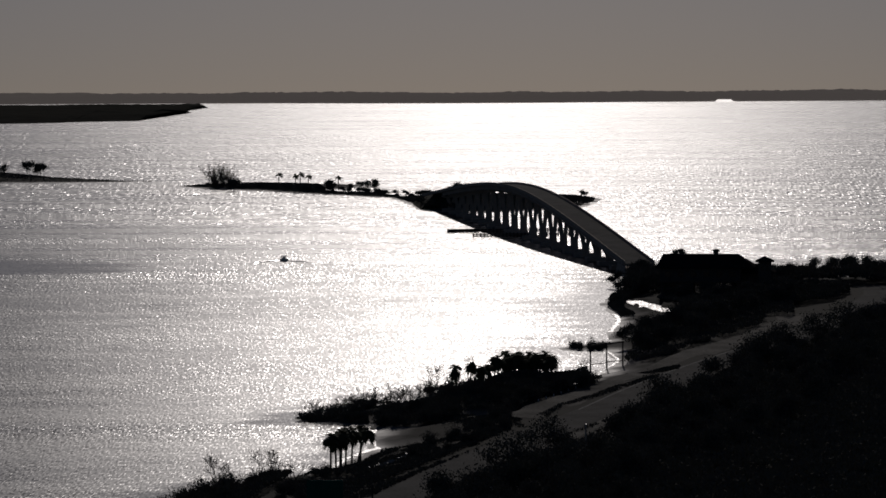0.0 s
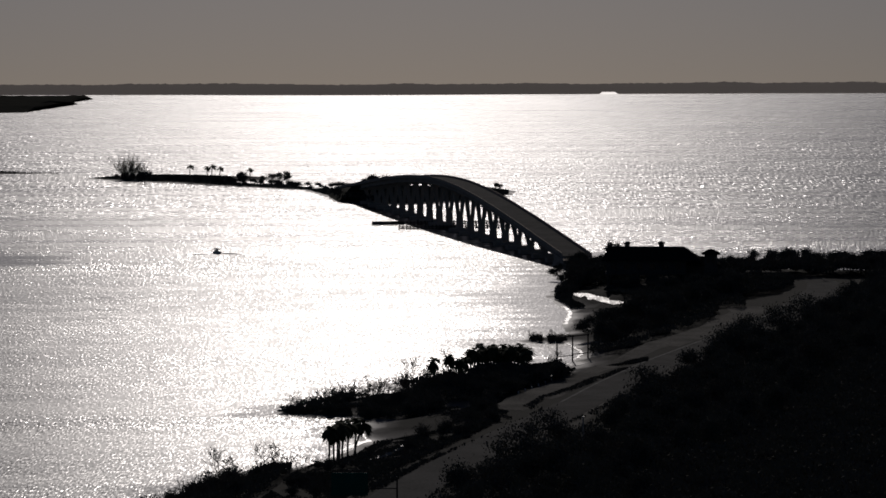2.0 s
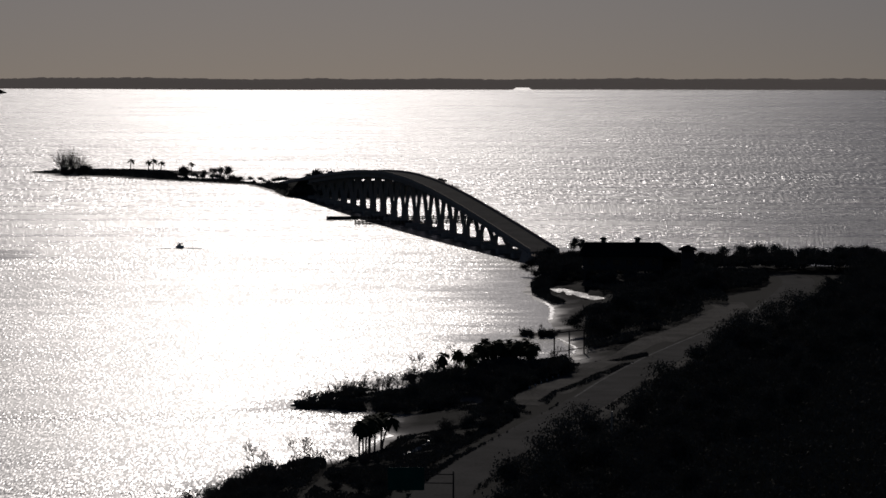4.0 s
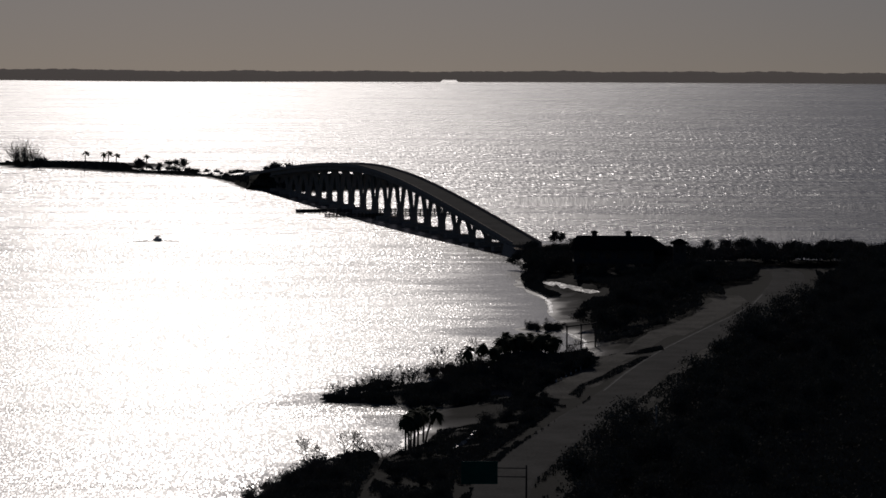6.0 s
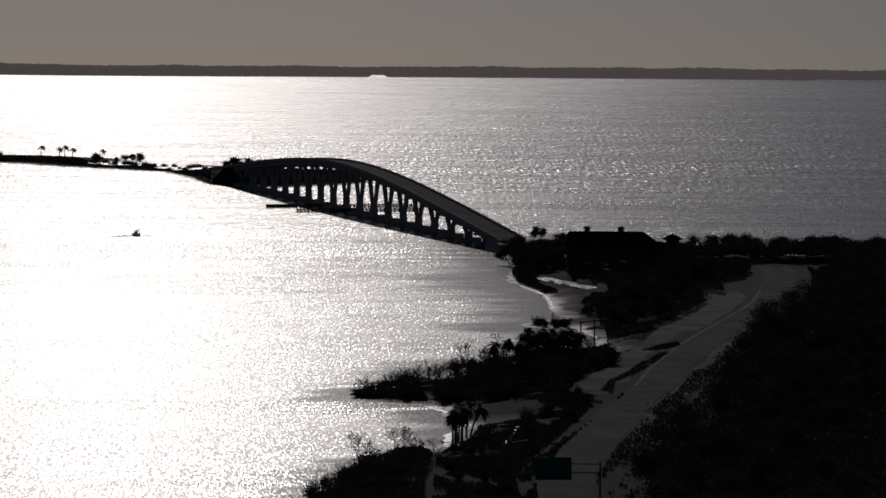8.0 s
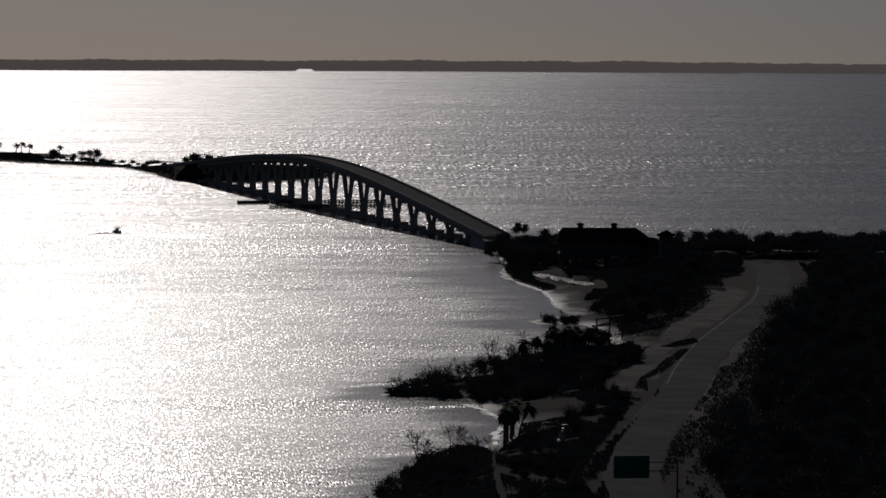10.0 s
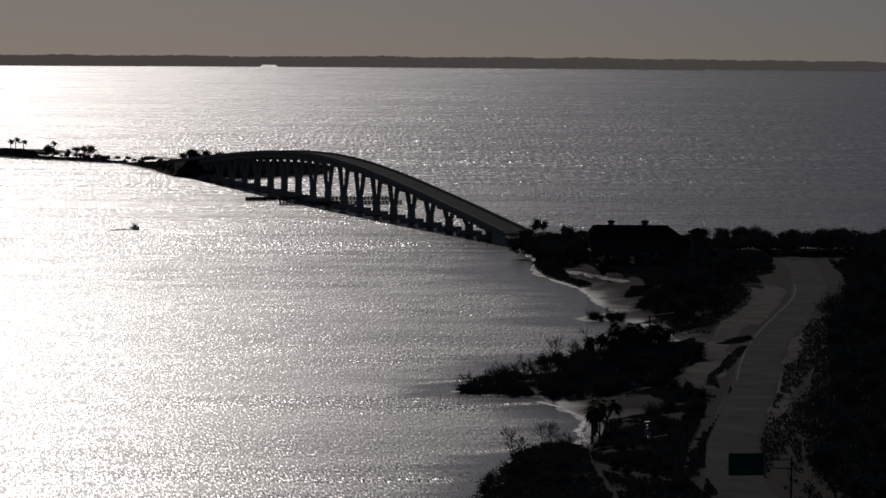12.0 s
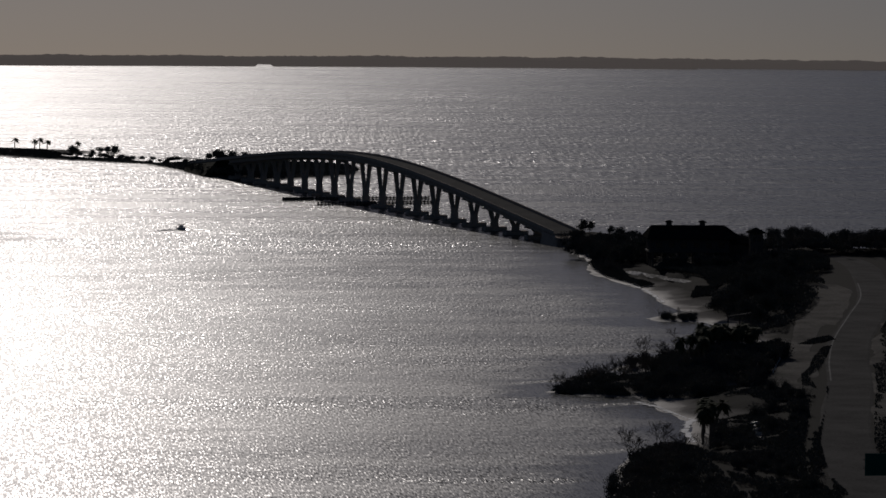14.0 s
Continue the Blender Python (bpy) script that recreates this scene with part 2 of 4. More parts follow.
class Solid:
    """Vertices and faces gathered from tubes, strips and quads."""

    def __init__(self):
        self.v, self.f = [], []

    def data(self):
        return (self.v, self.f)

    def tube(self, path, radii, sides=6):
        base = len(self.v)
        for k, (p, r) in enumerate(zip(path, radii)):
            a, b = path[max(k - 1, 0)], path[min(k + 1, len(path) - 1)]
            d = (Vector(b) - Vector(a)).normalized()
            s = d.cross(Vector((0.31, 0.95, 0.05))).normalized()
            u = s.cross(d)
            for j in range(sides):
                w = 2 * math.pi * j / sides
                self.v.append(tuple(Vector(p) + (s * math.cos(w) + u * math.sin(w)) * r))
        for k in range(len(path) - 1):
            for j in range(sides):
                q = (j + 1) % sides
                self.f.append((base + k * sides + j, base + k * sides + q, base + (k + 1) * sides + q, base + (k + 1) * sides + j))
        self.f.append(tuple(base + j for j in reversed(range(sides))))
        self.f.append(tuple(base + (len(path) - 1) * sides + j for j in range(sides)))
        return self

    def quad(self, *pts):
        b = len(self.v)
        self.v += [tuple(p) for p in pts]
        self.f.append(tuple(range(b, b + len(pts))))
        return self

    def leaf(self, p, size, rng):
        d = Vector((rng.gauss(0, 0.6), rng.gauss(0, 0.6), rng.gauss(0, 1.2))).normalized()
        s = d.cross(Vector((rng.gauss(0, 1), rng.gauss(0, 1), rng.gauss(0, 1)))).normalized()
        p = Vector(p)
        return self.quad(p - d * size * 0.6, p + s * size * 0.35, p + d * size * 0.6, p - s * size * 0.35)


def inside_distance(px, py, poly):
    """Signed distance to a closed outline, positive inside, for arrays of points."""
    px, py = np.asarray(px, float), np.asarray(py, float)
    best, inside = np.full(px.shape, 1e9), np.zeros(px.shape, bool)
    for (ax, ay), (bx, by) in zip(poly, poly[1:] + poly[:1]):
        dx, dy = bx - ax, by - ay
        k = np.clip(((px - ax) * dx + (py - ay) * dy) / (dx * dx + dy * dy), 0, 1)
        best = np.minimum(best, np.hypot(px - ax - k * dx, py - ay - k * dy))
        cross = ((ay > py) != (by > py)) & (px < (bx - ax) * (py - ay) / (by - ay + 1e-12) + ax)
        inside ^= cross
    return np.where(inside, best, -best)


def smooth(k):
    k = np.clip(k, 0, 1)
    return k * k * (3 - 2 * k)


def along(points, step):
    """Points every step metres on a smooth line through the given ones."""
    pts = [Vector(p) for p in points]
    out = []
    for i in range(len(pts) - 1):
        a, b, c, d = pts[max(i - 1, 0)], pts[i], pts[i + 1], pts[min(i + 2, len(pts) - 1)]
        count = max(2, int((c - b).length / step))
        for j in range(count):
            t = j / count
            out.append(0.5 * (2 * b + (c - a) * t + (2 * a - 5 * b + 4 * c - d) * t * t + (3 * b - a - 3 * c + d) * t ** 3))
    return out + [pts[-1]]


# ---- water and land ----
tagged(part("ground", ([(-3500, -600, -3), (3500, -600, -3), (3500, 5400, -3), (-3500, 5400, -3)], [(0, 1, 2, 3)]), GROUND),
       "sandy bed of the shallow bay under the water", "ground", kind="structure")

MAIN = [(18, 1160), (13, 1106), (11.5, 1043), (5, 1015), (4, 985), (7, 955), (8.5, 937), (5.5, 900), (5.5, 870), (-9, 850), (-7, 845), (5, 842), (7, 815), (4.5, 790), (2, 772),
        (-8, 754), (-22, 750), (-33, 742), (-42, 722), (-55, 697), (-61, 686), (-52, 680), (-43, 677), (-41, 668), (-42.5, 650), (-40, 636), (-45, 611), (-49, 601), (-59, 593),
        (-64, 577), (-69, 556), (-73, 540), (-83, 500), (-96, 440), (260, 440), (260, 1085), (120, 1088), (72, 1098), (50, 1130), (44, 1180), (27, 1188)]
PONDS = [(-21.5, 687, 3.2, 3.0), (-36, 722, 4.0, 4.5)]
POOLS = [(14.6, 984, 3.2, 8.0), (17.8, 970, 3.4, 10.0), (22.2, 955, 3.0, 9.0)]  # a pool perched behind the bank
POOL_LEVEL = 1.4
SPIT = [(-228, 1862), (-205, 1820), (-175, 1795), (-142, 1752), (-102, 1710), (-88, 1640), (-80, 1575), (-64, 1556), (-44, 1552), (-14, 1580), (-2, 1606), (5, 1655), (6, 1690), (-2, 1715), (-14, 1728), (-48, 1750),
        (-80, 1800), (-95, 1770), (-110, 1790), (-125, 1880), (-185, 1905), (-215, 1895)]
SPIT_PONDS = [(-119, 1806, 17, 22), (-88, 1756, 14, 20), (-22, 1650, 26, 5)]
WEST = [(-238, 1930), (-262, 1926), (-300, 1920), (-420, 1925), (-420, 2090), (-350, 2060), (-322, 2010), (-300, 1965), (-268, 1940)]


def land_height(px, py, outline, top, reach, ponds=()):
    d = inside_distance(px, py, outline)
    z = np.where(d > 0, 0.05 + top * smooth(d / reach), np.maximum(-2.8, d * 0.12))
    for cx, cy, rx, ry in ponds:
        k = np.hypot((np.asarray(px) - cx) / rx, (np.asarray(py) - cy) / ry)
        z = np.minimum(z, -0.25 + 0.75 * np.maximum(k - 0.85, 0))
    if outline is MAIN:
        k = np.min([np.hypot((np.asarray(px) - cx) / rx, (np.asarray(py) - cy) / ry) for cx, cy, rx, ry in POOLS], axis=0)
        z = np.where(k < 2.2, np.maximum(z, (POOL_LEVEL + 0.08) * smooth((2.2 - k) / 0.8)), z)
        z = np.where(k < 1.15, POOL_LEVEL - 1.2 + 1.2 * k ** 4, z)
    return z


def water_sheet():
    """One sheet to the horizon; its "lee" attribute falls off from the island's shore, where the wind is cut off."""
    xs = np.array([-3500, -1200, -500, -320, *np.arange(-290, 70, 4.0), 260, 1000, 3500])
    ys = np.array([-600, 200, *np.arange(440, 720, 2.0), *np.arange(720, 1240, 5.0), 1300, 1600, 2400, 3600, 5400])
    gx, gy = np.meshgrid(xs, ys)
    out = -inside_distance(gx, gy, MAIN)
    width = 12 + 8 * smooth((gy - 640) / 60) + 7 * smooth((gy - 860) / 120) - 11 * np.exp(-((gy - 688) / 15) ** 2)
    value = np.clip(1 - out / (2 * width), 0, 1) * (gy < 1240)
    # a wind slick west of the boat
    value = np.maximum(value, 1.5 * np.clip(1 - np.hypot((gx + 215) / 95, (gy - 1165) / 66), 0, 0.6))
    # ruffled tongues of current that run out from the shore
    tongue = np.zeros_like(value)
    for (ax, ay), (bx, by), wide in (((-88, 648), (-43, 668), 3.0), ((-112, 562), (-76, 557), 4.0), ((-76, 589), (-57, 598), 2.5), ((-70, 701), (-50, 711), 3.0), ((-126, 1187), (-103, 1177), 7.0)):
        f = np.clip((gx - ax) / (bx - ax), 0, 1)
        tongue = np.maximum(tongue, np.clip(1 - np.abs(gy - ay - f * (by - ay)) / wide, 0, 1) * smooth((gx - ax) / 12) * (gx < bx + 2))
    value = value * (1 - tongue)
    cols = len(xs)
    verts = np.stack([gx, gy, gx * 0], -1).reshape(-1, 3).tolist()
    faces = [(r * cols + c, r * cols + c + 1, (r + 1) * cols + c + 1, (r + 1) * cols + c) for r in range(len(ys) - 1) for c in range(cols - 1)]
    ob = part("water", (verts, faces), WATER)
    ob.data.attributes.new("lee", "FLOAT", "POINT").data.foreach_set("value", value.ravel().astype(np.float32))
    ob.data.attributes.new("ruffle", "FLOAT", "POINT").data.foreach_set("value", tongue.ravel().astype(np.float32))
    return tagged(ob, "wind-rippled grey bay water glittering under a low sun", "water", kind="structure")


water_sheet()


def pool_sheet():
    """Still water filling the basin, its edge hidden under the bank."""
    line = along([(13.0, 995, 0), (14.6, 984, 0), (17.8, 970, 0), (22.2, 955, 0), (24.4, 944, 0)], 2.0)
    s = Solid()
    for i, p in enumerate(line):
        half = 3.6 * math.sin(math.pi * (i + 0.6) / (len(line) + 0.2)) ** 0.5
        s.v += [(p.x - half, p.y, POOL_LEVEL), (p.x + half, p.y, POOL_LEVEL)]
        if i:
            s.f.append((2 * i - 2, 2 * i - 1, 2 * i + 1, 2 * i))
    return tagged(part("water", s.data(), WATER), "small glinting pool behind the sandy bank", "water", kind="structure")


pool_sheet()


def land(name, outline, x0, x1, y0, y1, step, top, reach, ponds, label):
    xs, ys = np.arange(x0, x1 + step, step), np.arange(y0, y1 + 2 * step, 2 * step)
    gx, gy = np.meshgrid(xs, ys)
    wob = np.array([[noise.noise((x * 0.16, y * 0.09, 3.0)) for x in xs] for y in ys])
    if name == "ground" and outline is MAIN:
        near = np.min([np.hypot(gx - a, (gy - b)) for a, b in ROAD_WAY], axis=0)
        basin = np.min([np.hypot((gx - cx) / rx, (gy - cy) / ry) for cx, cy, rx, ry in POOLS], axis=0)
        wob = wob * smooth((near - 12) / 8) * smooth((basin - 1.3) / 1.2)
    z = land_height(gx + wob * 2.2, gy + wob * 5.0, outline, top, reach, ponds)
    z = z + np.where(z > 0.3, wob * 0.3, 0)
    cols = len(xs)
    verts = np.stack([gx, gy, z], -1).reshape(-1, 3).tolist()
    faces = [(r * cols + c, r * cols + c + 1, (r + 1) * cols + c + 1, (r + 1) * cols + c) for r in range(len(ys) - 1) for c in range(cols - 1)
             if z[r:r + 2, c:c + 2].max() > -1.5]
    ob = part(name, (verts, faces), GROUND)
    for p in ob.data.polygons:
        p.use_smooth = True
    return tagged(ob, label, "ground", kind="structure")


ROAD_LINE = [(-37, 440), (-35, 500), (-31.5, 540), (-23, 582), (-11.5, 628), (1, 674), (12, 720), (25, 768), (43, 826), (61, 884), (75, 945), (85, 995), (86, 1028), (74, 1060), (52, 1094), (32, 1118), (17.5, 1136)]
ROAD_WAY = [(p.x, p.y) for p in along([(x, y, 0) for x, y in ROAD_LINE], 6.0)]
MAIN_TOP, MAIN_REACH = 2.6, 22.0
land("ground", MAIN, -112, 258, 440, 1240, 2.0, MAIN_TOP, MAIN_REACH, PONDS, "sandy causeway island with scrub and a narrow beach")
land("ground", SPIT, -240, 20, 1545, 1915, 3.0, 0.8, 18.0, SPIT_PONDS, "low sandy spit at the far end of the bridge")
land("ground", WEST, -424, -230, 1912, 2095, 3.0, 1.6, 18.0, (), "low dark islet with a thin sandbar in the bay")


def ground_at(x, y):
    return float(land_height(x, y, MAIN, MAIN_TOP, MAIN_REACH, PONDS))


def spit_at(x, y):
    return max(float(land_height(x, y, SPIT, 0.8, 18.0)), float(land_height(x, y, WEST, 1.6, 18.0)))




def ribbon(line, half, lift, edge_drop=0.25, ragged=0.0):
    """A paved strip with a skirt at each side, laid along a line."""
    pts = along([(x, y, 0) for x, y in line], 2.0 if ragged > 0.2 else 6.0)
    s, rows = Solid(), []
    for i, p in enumerate(pts):
        d = (pts[min(i + 1, len(pts) - 1)] - pts[max(i - 1, 0)]).normalized()
        side = Vector((d.y, -d.x, 0))
        z = max(ground_at(p.x, p.y), 1.2) + lift
        row = []
        a = half * (1 + ragged * (noise.noise((p.x * 0.05, p.y * 0.05, 1.5)) + 0.3 * noise.noise((p.x * 0.3, p.y * 0.3, 2.5))))
        b = half * (1 + ragged * (noise.noise((p.x * 0.05, p.y * 0.05, 8.5)) + 0.3 * noise.noise((p.x * 0.3, p.y * 0.3, 4.5))))
        for off, drop in ((-a - 1.2, edge_drop + 0.25), (-a, 0), (b, 0), (b + 1.2, edge_drop + 0.25)):
            q = p + side * off
            row.append((q.x, q.y, z - drop))
        rows.append(row)
    for i, row in enumerate(rows):
        s.v += row
        if i:
            b = 4 * (i - 1)
            for j in range(3):
                s.f.append((b + j, b + j + 1, b + 5 + j, b + 4 + j))
    return s.data(), pts


road_data, road_pts = ribbon(ROAD_LINE, 4.3, 0.1, 0.0, 0.08)
tagged(part("road", road_data, ASPHALT), "worn grey two-lane asphalt road along the shore", "road", kind="structure")
lot_data, _ = ribbon([(-13, 668), (-10, 676), (-4, 700), (6, 736), (16, 769), (29, 815), (40.5, 850), (48.5, 880), (55, 905), (56, 925)], 4.4, 0.05, 0.0, 0.3)
tagged(part("pavement", lot_data, SHELL), "pale packed-shell parking strip beside the road", "pavement", kind="structure")
verge_data, _ = ribbon([(-14, 590), (-3, 634), (9, 680), (21, 724), (34, 772), (52, 830)], 1.9, 0.05, 0.0, 1.3)
tagged(part("pavement", verge_data, SHELL), "bare sandy verge on the wooded side of the road", "pavement", kind="structure")


def road_stripe(off, half, first, last, name, label):
    s = Solid()
    rows = []
    for i in range(first, last):
        p = road_pts[i]
        d = (road_pts[min(i + 1, len(road_pts) - 1)] - road_pts[max(i - 1, 0)]).normalized()
        side = Vector((d.y, -d.x, 0))
        z = max(ground_at(p.x, p.y), 1.2) + 0.115
        for o in (off - half, off + half):
            q = p + side * o
            s.v.append((q.x, q.y, z))
    for k in range(last - first - 1):
        s.f.append((2 * k, 2 * k + 1, 2 * k + 3, 2 * k + 2))
    return tagged(part(name, s.data(), PAINT), label, "road marking", kind="structure")


road_stripe(-4.0, 0.16, 38, 80, "trim", "worn pale edge line on the road")


# ---- far shores ----
def wooded_shore(name, line, depth, height, label, seed, step=5.0):
    """A long belt of mangrove wood: uneven crowns in several rows from the waterline up."""
    rng = random.Random(seed)
    pts = along([(x, y, 0) for x, y in line], step)
    rows, s = 7, Solid()
    for i, p in enumerate(pts):
        taper = min(1.0, min(i, len(pts) - 1 - i) / 3 + 0.5)
        for r in range(rows):
            k = r / (rows - 1)
            h = height * taper * (0.0 if r == 0 else 0.62 + 0.38 * smooth(k * 1.6)) if r < rows - 1 else 0.0
            if 0 < r < rows - 1:
                h *= 0.9 + 0.16 * noise.noise((p.x * 0.012, r * 3.1, seed)) + rng.uniform(-0.05, 0.05)
            s.v.append((p.x + rng.uniform(-1.5, 1.5), p.y + depth * k + (rng.uniform(-2, 2) if r else 0), float(h) - (0.3 if r in (0, rows - 1) else 0)))
    for i in range(len(pts) - 1):
        for r in range(rows - 1):
            b = i * rows + r
            s.f.append((b, b + rows, b + rows + 1, b + 1))
    # only the farthest belts get the painted haze glow
    return tagged(part(name, s.data(), FARSHORE_HAZE if line[-1][1] > 4400 else FARWOOD), label, "shore", kind="structure")


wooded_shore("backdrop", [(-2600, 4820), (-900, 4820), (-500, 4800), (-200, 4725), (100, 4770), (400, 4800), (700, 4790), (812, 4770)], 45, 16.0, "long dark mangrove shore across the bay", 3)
# added wedge, tilted to mirror the sun where an inlet shines
inlet_glint = Solid().quad((172, 4748, -0.2), (200, 4748, -0.2), (196, 4766, 2.9), (178, 4766, 3.1)).quad((178, 4766, 3.1), (196, 4766, 2.9), (196, 4772, -0.3), (178, 4772, -0.3))
inlet_glint.quad((172, 4748, -0.2), (178, 4766, 3.1), (178, 4772, -0.3)).quad((200, 4748, -0.2), (196, 4772, -0.3), (196, 4766, 2.9))
tagged(part("sandbar", inlet_glint.data(), WETROCK), "tilted wet wedge standing in for a bright inlet in the far shore", "sandbar")
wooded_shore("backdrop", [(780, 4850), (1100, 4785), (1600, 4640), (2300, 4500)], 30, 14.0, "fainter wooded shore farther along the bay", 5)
wooded_shore("backdrop", [(-1500, 3420), (-900, 3470), (-612, 3500), (-540, 3570), (-486, 3610)], 480, 9.5, "flat wooded mangrove island in the bay", 6)
wooded_shore("backdrop", [(-1500, 4100), (-900, 4090), (-620, 4110), (-560, 4125), (-505, 4140)], 300, 7.0, "thin wooded mangrove key in the bay", 7)


# ---- the bridge ----
BX, BY = 16.0, 1128.0
UX, UY = -0.1796, 0.9837
ROUND = 8.4


def deck_z(s):
    """Two grades that meet in a long rounded crest."""
    up, down = 5.4 + 0.0885 * (s - 10), 4.6 + 0.0745 * (510 - s)
    return -ROUND * math.log(math.exp(-up / ROUND) + math.exp(-down / ROUND))


def on_bridge(s, off, z):
    return (BX + UX * s + UY * off, BY + UY * s - UX * off, z)


def sweep(profile, s0, s1, step, closed=True):
    """A cross-section (offset, height over the deck) carried along the bridge."""
    out = Solid()
    count = int((s1 - s0) / step) + 1
    k = len(profile)
    for i in range(count):
        s = s0 + (s1 - s0) * i / (count - 1)
        z = deck_z(s)
        out.v += [on_bridge(s, o, z + h) for o, h in profile]
    for i in range(count - 1):
        for j in range(k):
            q = (j + 1) % k
            out.f.append((i * k + j, i * k + q, (i + 1) * k + q, (i + 1) * k + j))
    out.f.append(tuple(reversed(range(k))))
    out.f.append(tuple((count - 1) * k + j for j in range(k)))
    return out.data()


S_END = 520.0
bridge = empty("bridge", (0, 0, 0), label="weathered concrete road bridge humped high over the channel on V-shaped piers", category="bridge")
part("deck", sweep([(-5.2, 0), (-5.2, -0.35), (-4.6, -0.5), (4.6, -0.5), (5.2, -0.35), (5.2, 0)], -6, S_END, 6), CONCRETE, bridge)
part("roadway", sweep([(-4.7, 0.06), (-4.7, -0.02), (4.7, -0.02), (4.7, 0.06)], -6, S_END, 6), ASPHALT, bridge, "grey asphalt roadway")
for o in (-4.95, 4.95):
    part("parapet", sweep([(o - 0.2, -0.02), (o + 0.2, -0.02), (o + 0.12, 0.95), (o - 0.12, 0.95)], -6, S_END, 6), CONCRETE, bridge)
for o in (-3.9, -1.3, 1.3, 3.9):
    part("girder", sweep([(o - 0.45, -0.48), (o - 0.2, -0.6), (o - 0.2, -1.75), (o - 0.38, -2.05), (o + 0.38, -2.05), (o + 0.2, -1.75), (o + 0.2, -0.6), (o + 0.45, -0.48)], 2, S_END - 76, 6), CONCRETE, bridge)
PIER_0, PIER_STEP, PIERS = 24.3, 23.3, 19
for i in range(PIERS):
    s = PIER_0 + i * PIER_STEP
    top = deck_z(s) - 2.07
    ang = math.degrees(math.atan2(-UX, UY))
    x, y, _ = on_bridge(s, 0, 0)
    # hammerhead cap, its ends chamfered up from the soffit
    c = Solid()
    for yy in (-0.85, 0.85):
        c.v += [(-4.6, yy, top), (4.6, yy, top), (4.6, yy, top - 0.5), (3.2, yy, top - 0.9), (-3.2, yy, top - 0.9), (-4.6, yy, top - 0.5)]
    c.f = [tuple(range(6)), tuple(range(11, 5, -1))] + [(j, 6 + j, 6 + (j + 1) % 6, (j + 1) % 6) for j in range(6)]
    cap = part("pier_cap", c.data(), CONCRETE, bridge)
    cap.matrix_basis = pose(x, y, 0, 0, 0, ang)
    foot = part("footing", boxed(0, 0, 0.35, 8.4, 4.0, 2.2, 0.15), CONCRETE, cap)
    for sgn in (-1, 1):
        hgt = top - 1.0 - 1.8
        # the legs stand together below and part into a Y under the cap
        split = max(1.6, top - 0.85 - hgt * 0.7)
        s1 = Solid()
        for z, off, w in ((1.1, 0.9, 1.05), (1.35 + 0.05 * hgt, 0.68, 0.74), (split, 0.62, 0.64), (top - 0.85, 1.6, 0.86)):
            s1.v += [(sgn * off - w, -0.6, z), (sgn * off + w, -0.6, z), (sgn * off + w, 0.6, z), (sgn * off - w, 0.6, z)]
        for k in range(3):
            for j in range(4):
                q = (j + 1) % 4
                s1.f.append((4 * k + j, 4 * k + q, 4 * k + 4 + q, 4 * k + 4 + j))
        s1.f += [(3, 2, 1, 0), (12, 13, 14, 15)]
        part("column", s1.data(), CONCRETE, cap)
part("abutment", sweep([(-5.6, -0.55), (-7.5, -9), (7.5, -9), (5.6, -0.55)], -12, 3, 3), CONCRETE, bridge)
part("embankment", sweep([(-5.4, -0.55), (-14, -10.5), (14, -10.5), (5.4, -0.55)], 464, S_END, 6), SCRUB, bridge, "scrub-covered embankment at the far landing")


# ---- timber fenders of the navigation channel ----
def fender(x0, y0, x1, y1, label, solid=False):
    ob = empty("channel_fender", (x0, y0, 0), math.degrees(math.atan2(y1 - y0, x1 - x0)), label, "fender", "channel fenders")
    length = math.hypot(x1 - x0, y1 - y0)
    for z in ((0.35, 0.85, 1.3) if solid else (0.45, 1.1)):
        part("wale", boxed(length / 2, -0.3, z, length, 0.25, 0.5 if solid else 0.45, 0.03), TIMBER, ob)
    count = int(length / 1.5)
    pile = None
    for k in range(count + 1):
        if pile is None:
            pile = part("fender_post", Solid().tube([(0, 0, -2.5), (0, 0, 0.5), (0, 0, 1.7)], [0.3, 0.28, 0.26], 8).data(), TIMBER, ob)
            mesh = pile.data
        else:
            p = new("fender_post", mesh)
            p.parent = ob
            p.matrix_basis = pose(k * length / count, 0, random.uniform(-0.25, 0.1))
    return ob


fender(-57.5, 1383, -45, 1386, "dark timber channel fender beside the bridge", True)
fender(-46, 1351, 4, 1362, "dark timber channel fender running under the bridge")
fender(-45, 1386, 4, 1394, "dark timber channel fender beyond the bridge piers")


# ---- plants ----
def limb(s, rng, start, direction, length, radius, depth, tips, droop=0.0, fork=2, sides=5, least=0.015):
    p, d, path, radii = Vector(start), Vector(direction).normalized(), [], []
    steps = 4
    for k in range(steps + 1):
        path.append(tuple(p))
        radii.append(max(radius * (1 - 0.5 * k / steps), least))
        d = (d + Vector((rng.gauss(0, 0.13), rng.gauss(0, 0.13), rng.gauss(0.02, 0.09) - droop))).normalized()
        p = p + d * length / steps
    s.tube(path, radii, sides if depth > 1 else 3)
    tips.append(path[-1])
    if depth > 0:
        for _ in range(fork + (rng.random() < 0.5)):
            k = rng.randint(2, steps)
            nd = (d + Vector((rng.gauss(0, 0.55), rng.gauss(0, 0.55), rng.gauss(0.15, 0.35)))).normalized()
            limb(s, rng, path[k], nd, length * rng.uniform(0.55, 0.8), radii[k] * 0.7, depth - 1, tips, droop, fork, sides, least)


